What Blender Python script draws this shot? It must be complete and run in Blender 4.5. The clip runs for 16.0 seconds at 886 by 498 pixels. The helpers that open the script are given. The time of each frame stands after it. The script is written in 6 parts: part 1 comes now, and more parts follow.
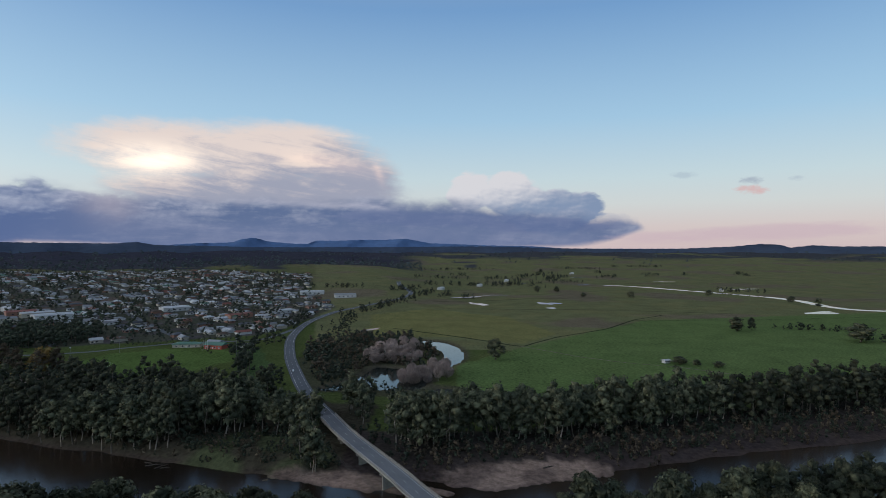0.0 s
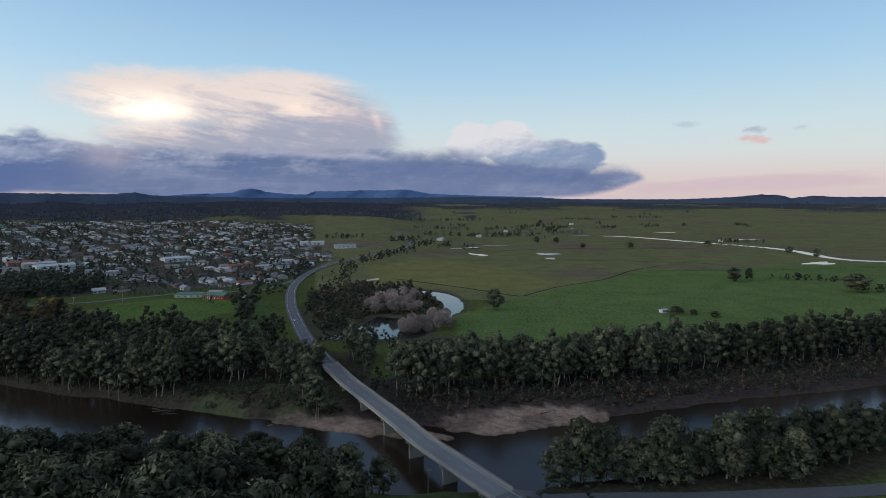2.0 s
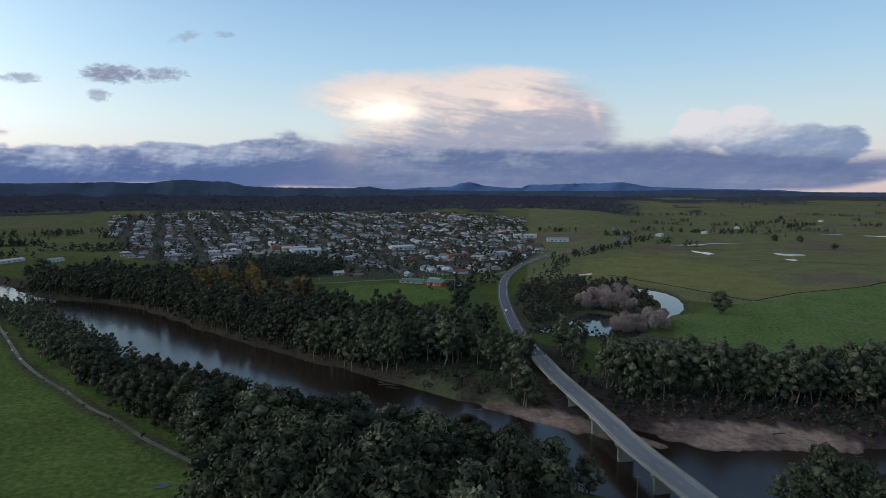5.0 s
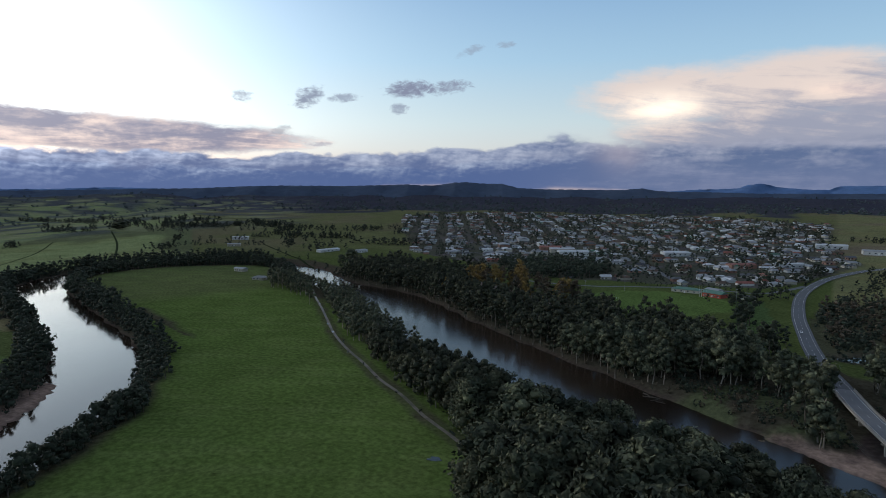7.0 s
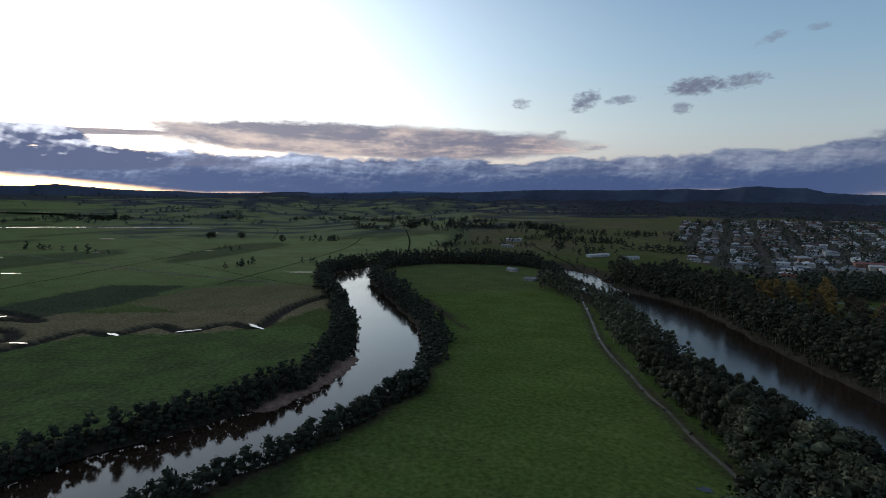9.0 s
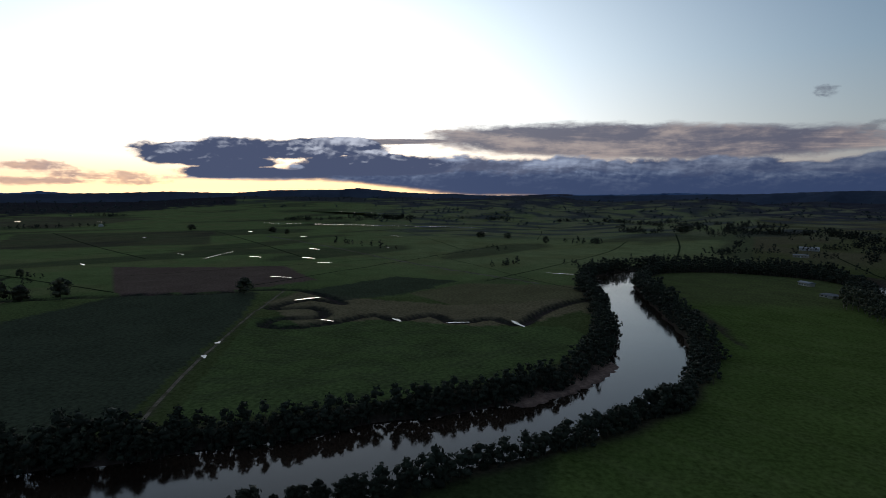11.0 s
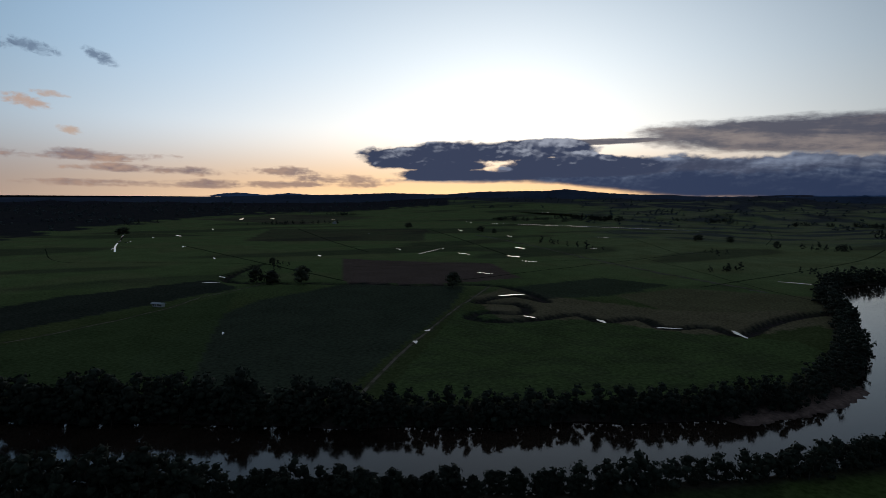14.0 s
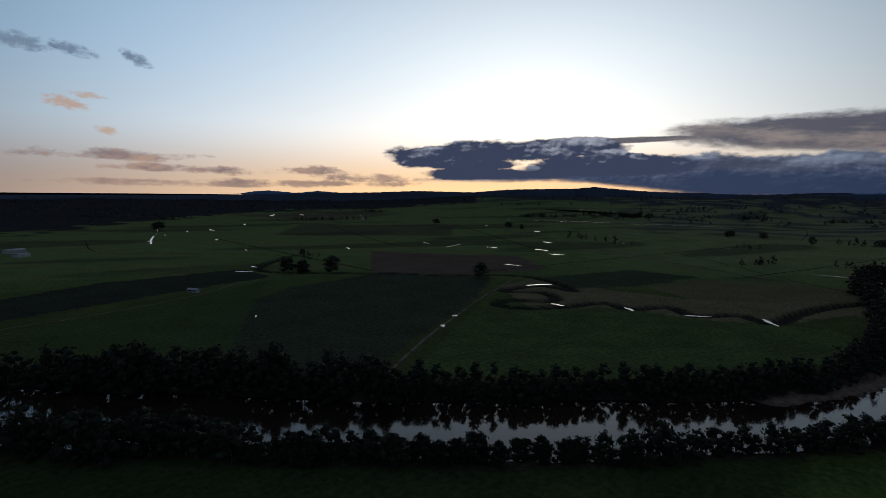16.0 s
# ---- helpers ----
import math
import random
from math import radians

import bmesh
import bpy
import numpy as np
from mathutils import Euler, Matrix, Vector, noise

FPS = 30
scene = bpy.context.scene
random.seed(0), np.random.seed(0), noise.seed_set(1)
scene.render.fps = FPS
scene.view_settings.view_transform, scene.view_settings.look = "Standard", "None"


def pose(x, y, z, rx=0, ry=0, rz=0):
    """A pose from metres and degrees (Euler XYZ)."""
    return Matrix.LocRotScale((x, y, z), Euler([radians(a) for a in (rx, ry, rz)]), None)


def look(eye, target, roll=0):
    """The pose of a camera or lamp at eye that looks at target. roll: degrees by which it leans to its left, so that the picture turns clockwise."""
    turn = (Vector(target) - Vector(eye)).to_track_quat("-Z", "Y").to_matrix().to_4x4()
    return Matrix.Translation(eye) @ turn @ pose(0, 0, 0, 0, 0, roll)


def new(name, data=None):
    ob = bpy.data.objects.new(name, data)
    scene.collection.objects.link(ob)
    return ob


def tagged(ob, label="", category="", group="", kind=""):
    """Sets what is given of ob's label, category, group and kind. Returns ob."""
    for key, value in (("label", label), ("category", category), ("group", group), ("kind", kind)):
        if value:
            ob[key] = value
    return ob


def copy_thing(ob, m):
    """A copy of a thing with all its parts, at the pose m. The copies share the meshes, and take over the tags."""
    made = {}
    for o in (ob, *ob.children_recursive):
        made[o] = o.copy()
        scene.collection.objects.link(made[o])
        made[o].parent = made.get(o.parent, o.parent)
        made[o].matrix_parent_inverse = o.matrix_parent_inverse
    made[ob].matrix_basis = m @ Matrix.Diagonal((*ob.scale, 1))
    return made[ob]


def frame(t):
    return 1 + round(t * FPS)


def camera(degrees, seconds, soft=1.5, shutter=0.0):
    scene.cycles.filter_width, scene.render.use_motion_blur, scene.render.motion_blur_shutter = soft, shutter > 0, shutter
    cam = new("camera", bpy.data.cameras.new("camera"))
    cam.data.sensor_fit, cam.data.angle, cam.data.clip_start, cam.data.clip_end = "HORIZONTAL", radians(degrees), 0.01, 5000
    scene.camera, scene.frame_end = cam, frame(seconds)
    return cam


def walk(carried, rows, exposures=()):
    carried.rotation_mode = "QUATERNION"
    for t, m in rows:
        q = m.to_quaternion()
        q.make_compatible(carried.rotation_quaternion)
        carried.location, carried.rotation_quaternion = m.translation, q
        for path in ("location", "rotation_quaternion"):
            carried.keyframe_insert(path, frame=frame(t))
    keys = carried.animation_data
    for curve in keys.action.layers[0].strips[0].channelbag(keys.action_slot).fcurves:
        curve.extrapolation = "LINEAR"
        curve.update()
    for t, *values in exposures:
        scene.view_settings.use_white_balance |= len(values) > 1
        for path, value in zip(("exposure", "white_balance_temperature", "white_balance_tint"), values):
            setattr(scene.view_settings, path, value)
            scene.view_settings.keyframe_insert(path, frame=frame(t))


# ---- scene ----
cam = camera(72.66, 16.0, soft=0.6)
PATH = [
    (0, pose(0.00, 0.00, 100.00, 90.042, -0.107, 2.084)),
    (0.5, pose(0.00, 0.00, 100.00, 89.026, -0.097, 2.070)),
    (1, pose(0.00, 0.00, 100.00, 87.721, -0.084, 2.041)),
    (1.5, pose(0.00, 0.00, 100.00, 86.422, -0.084, 2.076)),
    (2, pose(0.00, 0.00, 100.00, 85.357, -0.089, 2.055)),
    (2.5, pose(0.00, 0.00, 100.00, 84.796, -0.100, 2.069)),
    (3.0, pose(0.00, 0.00, 100.00, 84.735, -0.107, 3.237)),
    (3.2, pose(0.00, 0.00, 100.00, 84.734, -0.099, 4.289)),
    (3.6, pose(0.00, 0.00, 100.00, 84.731, -0.097, 7.012)),
    (4.0, pose(0.00, 0.00, 100.00, 84.723, -0.094, 10.630)),
    (4.4, pose(0.00, 0.00, 100.00, 84.714, -0.090, 14.919)),
    (4.8, pose(0.00, 0.00, 100.00, 84.705, -0.086, 19.653)),
    (5.3, pose(0.00, 0.00, 100.00, 84.700, -0.084, 25.853)),
    (5.5, pose(0.00, 0.00, 100.00, 84.740, -0.083, 28.348)),
    (6, pose(0.00, 0.00, 100.00, 84.734, -0.132, 34.650)),
    (6.5, pose(0.00, 0.00, 100.00, 84.746, -0.211, 40.956)),
    (7, pose(0.00, 0.00, 100.00, 84.786, -0.316, 47.279)),
    (7.5, pose(0.00, 0.00, 100.00, 84.796, -0.396, 53.689)),
    (8, pose(0.00, 0.00, 100.00, 84.825, -0.487, 60.098)),
    (8.5, pose(0.00, 0.00, 100.00, 84.877, -0.551, 66.383)),
    (9, pose(0.00, 0.00, 100.00, 84.971, -0.681, 72.635)),
    (9.5, pose(0.00, 0.00, 100.00, 84.948, -0.775, 78.787)),
    (10, pose(0.00, 0.00, 100.00, 84.907, -0.699, 84.906)),
    (10.2, pose(0.00, 0.00, 100.00, 84.944, -0.650, 87.283)),
    (10.6, pose(0.00, 0.00, 100.00, 84.932, -0.635, 92.244)),
    (11, pose(0.00, 0.00, 100.00, 84.902, -0.599, 97.313)),
    (11.4, pose(0.00, 0.00, 100.00, 84.866, -0.555, 102.170)),
    (11.8, pose(0.00, 0.00, 100.00, 84.833, -0.515, 106.496)),
    (12.3, pose(0.00, 0.00, 100.00, 84.815, -0.493, 110.669)),
    (12.5, pose(0.00, 0.00, 100.00, 84.818, -0.509, 111.956)),
    (13, pose(-0.05, -0.03, 99.36, 84.863, -0.486, 113.817)),
    (13.5, pose(-0.08, 0.09, 98.30, 84.856, -0.481, 115.094)),
    (14, pose(-0.01, 0.37, 96.73, 84.862, -0.533, 116.718)),
    (14.5, pose(0.49, 0.84, 94.77, 84.813, -0.548, 117.652)),
    (15, pose(1.64, 1.47, 92.59, 84.794, -0.544, 118.270)),
    (15.5, pose(3.34, 2.23, 90.29, 84.765, -0.541, 118.807)),
    (16, pose(5.27, 3.05, 87.97, 84.749, -0.542, 119.334)),
]
EXPOSURES = [(0.0, -0.12, 6500, 10), (1.5, -0.02, 6500, 10), (3.0, 0.0, 6500, 10), (5.5, 0.0, 6500, 10), (7.0, -0.12, 6500, 10), (8.0, -0.3, 6500, 10), (9.0, -0.65, 6350, 10), (10.0, -1.0, 6250, 10),
             (12.5, -2.05, 6050, 10), (16.0, -2.2, 6050, 10)]
SKY_STRENGTH = 1.0
walk(cam, PATH, EXPOSURES)


# ---- world: sunset sky with cloud banks ----
class Sock:
    """A node socket with arithmetic."""

    def __init__(self, nt, out):
        self.nt, self.out = nt, out

    def _op(self, op, *others, clamp=False):
        n = self.nt.nodes.new("ShaderNodeMath")
        n.operation, n.use_clamp = op, clamp
        for i, o in enumerate((self, *others)):
            if isinstance(o, Sock):
                self.nt.links.new(o.out, n.inputs[i])
            else:
                n.inputs[i].default_value = o
        return Sock(self.nt, n.outputs[0])

    def __add__(self, o):
        return self._op("ADD", o)

    def __sub__(self, o):
        return self._op("SUBTRACT", o)

    def __mul__(self, o):
        return self._op("MULTIPLY", o)

    def __truediv__(self, o):
        return self._op("DIVIDE", o)

    def sq(self):
        return self._op("MULTIPLY", self)

    def gauss(self, mid, width):
        """A bell round mid."""
        return ((self - mid) * (1.0 / width)).sq()

    def exp(self):
        return self._op("EXPONENT")

    def most(self, o):
        return self._op("MAXIMUM", o)

    def least(self, o):
        return self._op("MINIMUM", o)

    def smax(self, o, k=0.3):
        return self._op("SMOOTH_MAX", o, k)

    def step(self, a, b):
        """Smooth step from 0 at a to 1 at b."""
        n = self.nt.nodes.new("ShaderNodeMapRange")
        n.interpolation_type = "SMOOTHSTEP"
        self.nt.links.new(self.out, n.inputs[0])
        lo, hi = min(a, b), max(a, b)
        n.inputs[1].default_value, n.inputs[2].default_value = lo, hi
        n.inputs[3].default_value, n.inputs[4].default_value = (0, 1) if b > a else (1, 0)
        return Sock(self.nt, n.outputs[0])

    def ramp(self, stops, linear=True):
        """Colour or value by stops (position, colour), positions 0 to 1."""
        n = self.nt.nodes.new("ShaderNodeValToRGB")
        n.color_ramp.interpolation = "LINEAR" if linear else "EASE"
        e = n.color_ramp.elements
        for i, (p, c) in enumerate(stops):
            el = e[i] if i < 2 else e.new(p)
            el.position = p
            el.color = (c, c, c, 1) if isinstance(c, (int, float)) else (*c, 1)
        self.nt.links.new(self.out, n.inputs[0])
        return Sock(self.nt, n.outputs[0])


def vec(nt, x, y, z):
    n = nt.nodes.new("ShaderNodeCombineXYZ")
    for i, o in enumerate((x, y, z)):
        if isinstance(o, Sock):
            nt.links.new(o.out, n.inputs[i])
        else:
            n.inputs[i].default_value = o
    return Sock(nt, n.outputs[0])


def fbm(nt, v, scale, detail=5.0, rough=0.55, warp=0.0, kind="FBM"):
    n = nt.nodes.new("ShaderNodeTexNoise")
    n.noise_type = kind
    nt.links.new(v.out, n.inputs["Vector"])
    n.inputs["Scale"].default_value = scale
    n.inputs["Detail"].default_value = detail
    n.inputs["Roughness"].default_value = rough
    n.inputs["Distortion"].default_value = warp
    return Sock(nt, n.outputs[0])


def blend(nt, fac, a, b, mode="MIX"):
    n = nt.nodes.new("ShaderNodeMix")
    n.data_type, n.blend_type, n.clamp_factor = "RGBA", mode, True
    for i, o in ((0, fac), (6, a), (7, b)):
        if isinstance(o, Sock):
            nt.links.new(o.out, n.inputs[i])
        elif i == 0:
            n.inputs[0].default_value = o
        else:
            n.inputs[i].default_value = (*o, 1)
    return Sock(nt, n.outputs[2])


def scaled(nt, k, col):
    """Colour times value."""
    return blend(nt, 1.0, (0, 0, 0), blend(nt, 1.0, vec(nt, k, k, k), col, "MULTIPLY"), "ADD")


SUN_AZ, SUN_EL = 110.0, 1.8   # degrees to the left of +y, and up

world = bpy.data.worlds.new("sky")
world.use_nodes = True
scene.world = world
wt = world.node_tree
wt.nodes.clear()
tc = wt.nodes.new("ShaderNodeTexCoord")
sp = wt.nodes.new("ShaderNodeSeparateXYZ")
wt.links.new(tc.outputs["Generated"], sp.inputs[0])
DX, DY, DZ = (Sock(wt, sp.outputs[i]) for i in range(3))
AZ = (DX * -1.0)._op("ARCTAN2", DY) * 57.2958
EL = DZ._op("ARCSINE") * 57.2958
ELP = EL.most(0.0)

# clear sky: blue above, pale towards the horizon, bright on the sun's side
nish = wt.nodes.new("ShaderNodeTexSky")
nish.sky_type, nish.sun_disc = "NISHITA", False
nish.sun_elevation, nish.sun_rotation = radians(3.0), radians(-SUN_AZ)
nish.air_density, nish.dust_density, nish.ozone_density = 1.0, 0.6, 2.0
NISH = Sock(wt, nish.outputs[0])
base = (ELP * (1 / 60.0)).ramp([(0.0, (0.64, 0.52, 0.54)), (0.035, (0.66, 0.58, 0.59)), (0.07, (0.62, 0.66, 0.68)), (0.11, (0.54, 0.66, 0.72)),
                                (0.2, (0.34, 0.54, 0.73)), (0.36, (0.150, 0.31, 0.57)), (0.55, (0.24, 0.29, 0.40)), (1.0, (0.25, 0.28, 0.35))])
DA = AZ - SUN_AZ
away = ((DA * 0.83).sq() + ((EL - 7.0) * (EL.step(5, 9) * 0.3 + 1.0)).sq())._op("SQRT")
g1 = ((away * (1 / 26.0)).sq() * -1.0).exp() * (EL.step(0.3, 6.5) * 0.94 + 0.06) * 2.9 + (away * (-1 / 30.0)).exp() * EL.step(0.3, 6.5) * 0.35
g1b = (DA.gauss(36, 20) * -1.0).exp() * EL.step(60, 10) * (EL.step(0, 7) * 0.7 + 0.3) * 1.05
g2 = (away * (-1 / 9.0)).exp() * 1.4 * EL.step(0.5, 5.0)
g3 = (DA.gauss(6, 32) * -1.0).exp() * (ELP * -0.18).exp() * 4.8
sky = blend(wt, 1.0, base, scaled(wt, g1, (0.86, 0.96, 1.0)), "ADD")
sky = blend(wt, 1.0, sky, scaled(wt, g1b, (0.46, 0.80, 1.14)), "ADD")
sky = blend(wt, 1.0, sky, scaled(wt, g3, (1.0, 0.58, 0.20)), "ADD")
sky = blend(wt, 1.0, sky, scaled(wt, g2, (1.0, 0.80, 0.50)), "ADD")
sky = blend(wt, 1.0, sky, scaled(wt, DZ.step(-0.2, 0.3) * 0.05, NISH), "ADD")

# cloud noise, stretched along the horizon, and rounded billows
P = vec(wt, AZ * 0.55, EL, 0.0)
PS = vec(wt, AZ * 0.16, EL, 3.0)
nA = fbm(wt, P, 0.42, 7, 0.56, 0.25) - 0.5
nF = fbm(wt, P, 2.3, 8, 0.62, 0.5) - 0.5
nS = fbm(wt, PS, 0.8, 7, 0.6, 0.4) - 0.5
nT = fbm(wt, vec(wt, AZ * 0.14, EL - AZ * 0.14, 5.0), 0.9, 8, 0.62, 0.8) - 0.5


def billow(x, y):
    """Rounded cloud heads at three sizes, high in the middle of a head."""
    wx = fbm(wt, vec(wt, x, y, 7.0), 1.1, 4, 0.6) - 0.5
    wy = fbm(wt, vec(wt, x, y, 11.0), 1.1, 4, 0.6) - 0.5
    total = None
    for scale, k in ((0.5, 0.95), (1.2, 0.42), (3.0, 0.2)):
        n = wt.nodes.new("ShaderNodeTexVoronoi")
        n.feature = "SMOOTH_F1"
        n.inputs["Smoothness"].default_value = 0.35
        n.inputs["Scale"].default_value = scale
        wt.links.new(vec(wt, x + wx * 0.9, y + wy * 0.9, 0.0).out, n.inputs["Vector"])
        h = (Sock(wt, n.outputs["Distance"]) - 0.42) * -k
        total = h if total is None else total + h
    return total


nB = billow(AZ * 0.5, EL * 0.95)
nB2 = billow(AZ * 0.75 + 60.0, EL * 1.25)
nB2_up = billow(AZ * 0.75 + 60.12, EL * 1.25 + 0.22)
nB_up = billow(AZ * 0.5 + 0.10, EL * 0.95 + 0.20)
RELIEF = (nB - nB_up) + (nF * 0.12)          # lit upper edges against shaded undersides
SUNSIDE = (DA.gauss(0, 32) * -1.0).exp()


def ellipse(a, e, ra, re, tilt=0.0):
    """1 at the middle of a cloud, 0 at its rim, negative outside; tilt rises to the left."""
    return ((AZ - a).sq() * (1.0 / ra ** 2) + (EL - e - (AZ - a) * tilt).sq() * (1.0 / re ** 2)) * -1.0 + 1.0


def over(lower, mask, colour):
    return blend(wt, mask, lower, colour)


# tall anvil cloud, warm on top with a bright core
anv = ellipse(25.5, 8.4, 9.5, 2.7, 0.03).smax(ellipse(17.0, 8.7, 9.5, 3.0, 0.03), 0.3).smax(ellipse(19, 4.6, 13.0, 3.6), 0.3).smax(ellipse(11.0, 7.0, 5.0, 3.2, 0.25), 0.3)
anv_m = (anv + nA * 1.1 + nT * 0.6 + nF * 0.25 + 0.08).step(-0.15, 0.75) * 0.96
warm = (nA * 1.5 + nT * 2.6 + nF * 0.5 + (EL - 7.2) * 0.24 + (AZ - 20.0) * 0.03).step(-0.6, 0.8)
core = ((AZ.gauss(27.6, 3.4) + EL.gauss(7.6, 1.2)) * -1.0).exp()
rib = ((AZ.gauss(13.0, 4.0) + (EL - 8.0 - (AZ - 13.0) * 0.16).gauss(0, 0.7)) * -1.0).exp() + ((AZ.gauss(8.2, 0.5) + (EL - 7.3 - (AZ - 8.2) * 1.2).gauss(0, 0.8)) * -1.0).exp()
anv_c = blend(wt, warm, (0.36, 0.38, 0.49), (0.84, 0.72, 0.67))
anv_c = blend(wt, 1.0, anv_c, scaled(wt, core * (nA * 0.8 + 1.0), (0.75, 0.62, 0.42)), "ADD")
anv_c = blend(wt, 1.0, anv_c, scaled(wt, rib * (nS * 1.2 + 0.55).most(0.0), (0.45, 0.27, 0.14)), "ADD")
sky = over(sky, anv_m, anv_c)
# white cumulus towers beside it
cum = ellipse(-4.4, 5.0, 3.4, 2.6).smax(ellipse(-0.6, 5.4, 2.3, 2.2), 0.15).smax(ellipse(-8.5, 3.6, 4.6, 2.3), 0.25)
cum_m = (cum + nB * 0.8 + nA * 0.3 + nF * 0.2 + 0.08).step(0.0, 0.32)
cum_c = blend(wt, (RELIEF * 0.9 + (EL - 4.6) * 0.34 + (AZ + 6.0) * 0.08 + nA * 0.9).step(-0.5, 0.8), (0.24, 0.32, 0.48), (0.73, 0.73, 0.77))
sky = over(sky, cum_m, cum_c)
# mauve altostratus towards the sunset
alt = ellipse(85, 5.2, 15.0, 1.6, 0.006).smax(ellipse(74, 4.7, 15.0, 1.6), 0.3).smax(ellipse(103, 4.9, 8.0, 0.3, -0.03), 0.15)
alt_m = (alt + nS * 1.3 + nT * 0.6 + nA * 0.7 + nF * 0.4 + 0.22).step(0.0, 0.7) * 0.94
alt_c = blend(wt, (nS * 2.6 + nA * 1.4 + nF * 0.4 + (EL - 5.2) * -0.1).step(-0.3, 0.7), (0.27, 0.27, 0.39), (1.15, 0.92, 0.82))
sky = over(sky, alt_m, alt_c)
# dark bank along the horizon: its top and its lower edge vary with the direction
A01 = (AZ + 40.0) * (1 / 200.0)
top = A01.ramp([(0.0, 0.0), (0.11, 0.0), (0.122, 0.26), (0.15, 0.33), (0.175, 0.38), (0.2, 0.44), (0.24, 0.47), (0.3, 0.44), (0.35, 0.46),
                (0.38, 0.52), (0.4, 0.48), (0.43, 0.40), (0.5, 0.37), (0.53, 0.345), (0.6, 0.37), (0.69, 0.375), (0.735, 0.335), (0.775, 0.27),
                (0.82, 0.12), (0.85, 0.0)]) * 10.0
low = A01.ramp([(0.0, 0.2), (0.118, 0.2), (0.132, 0.09), (0.15, 0.035), (0.19, 0.02), (0.24, 0.0), (0.34, 0.0), (0.352, 0.045), (0.385, 0.075), (0.405, 0.02), (0.43, 0.10),
                (0.465, 0.08), (0.50, 0.0), (0.6, 0.0), (0.67, 0.0), (0.70, 0.06), (0.73, 0.125), (0.78, 0.13), (0.82, 0.13), (0.9, 0.1)]) * 10.0
NORTH = AZ.step(46, 22)
heap = top + nB * 0.9 + nA * 1.5 + nF * 0.3 + 0.1 - EL
bank_top = heap.step(-0.12, 0.28) * (NORTH * -1.0 + 1.0) + heap.step(-0.55, 0.65) * NORTH
bank_low = (EL - low + nS * 0.7 + nF * 0.2).step(-0.3, 0.25)
bank_m = bank_top * bank_low
lit = (RELIEF * 1.3 + (EL - top + 0.7) * 0.2 + nA * 1.8 + nS * 1.4 + nF * 0.4).step(-0.5, 1.1) * ((EL - top).step(-2.4, -0.6) * 0.6 + 0.4)
bank_c = blend(wt, NORTH, blend(wt, lit, (0.105, 0.16, 0.335), (0.56, 0.62, 0.76)), blend(wt, lit, (0.115, 0.17, 0.32), (0.48, 0.51, 0.61)))
bank_c = blend(wt, (nS * 2.4 + nA * 1.8 + nF * 0.3).step(-0.2, 0.9) * (NORTH * 0.7 + 0.06), bank_c, (0.33, 0.36, 0.50))
shaft = ((AZ.gauss(31.0, 2.2)) * -1.0).exp() * EL.step(0.5, 4.0)
bank_c = blend(wt, shaft * 0.55, bank_c, (0.46, 0.42, 0.50))
bank_c = blend(wt, 1.0, bank_c, scaled(wt, SUNSIDE * (lit * 1.8 + 0.12), (0.46, 0.55, 0.74)), "ADD")
# rain hanging under its northern half, pale mauve, and a dark shelf with a bright rim above it
rain = NORTH * (EL - nS * 1.6).step(3.2, 1.4) * (nA * 1.6 + 0.62).step(0.1, 1.0)
bank_c = blend(wt, rain * 0.55, bank_c, (0.225, 0.265, 0.42))
shelf = ellipse(2.5, 2.9, 13.0, 0.95, 0.02).smax(ellipse(-7.5, 2.3, 9.0, 0.9, 0.0), 0.3)
shelf_m = (shelf + nS * 1.3 + nA * 0.7 + nF * 0.3).step(0.0, 0.8)
rim = (((EL - 4.15 - nA * 0.8 - (AZ - 12.0) * 0.03).gauss(0, 0.28) + AZ.gauss(15.0, 9.0)) * -1.0).exp()
bank_c = blend(wt, shelf_m * 0.75, bank_c, (0.115, 0.165, 0.33))
bank_c = blend(wt, rim * (nS * 1.5 + 0.6).most(0.0) * 0.8, bank_c, (0.55, 0.55, 0.66))
sky = over(sky, bank_m * 0.97, bank_c)
# a second, lower row of heads in front of it
top2 = top * 0.70 - NORTH * 0.3
front_m = (top2 + nB2 * 0.8 + nS * 1.6 + nF * 0.3 - EL).step(-0.15, 0.4) * bank_low * (top - 1.6).step(0.0, 0.8) * (NORTH * -0.7 + 0.85)
lit2 = ((nB2 - nB2_up) * 1.3 + (EL - top2 + 0.4) * 0.3 + nA * 1.4 + nS * 1.2 + nF * 0.5).step(-0.4, 1.1) * ((EL - top2).step(-1.5, -0.3) * 0.6 + 0.4)
front_c = blend(wt, NORTH, blend(wt, lit2, (0.09, 0.145, 0.325), (0.44, 0.52, 0.68)), blend(wt, lit2, (0.12, 0.18, 0.34), (0.40, 0.43, 0.55)))
front_c = blend(wt, 1.0, front_c, scaled(wt, SUNSIDE * (lit2 * 1.3 + 0.12), (0.46, 0.55, 0.74)), "ADD")
sky = over(sky, front_m, front_c)
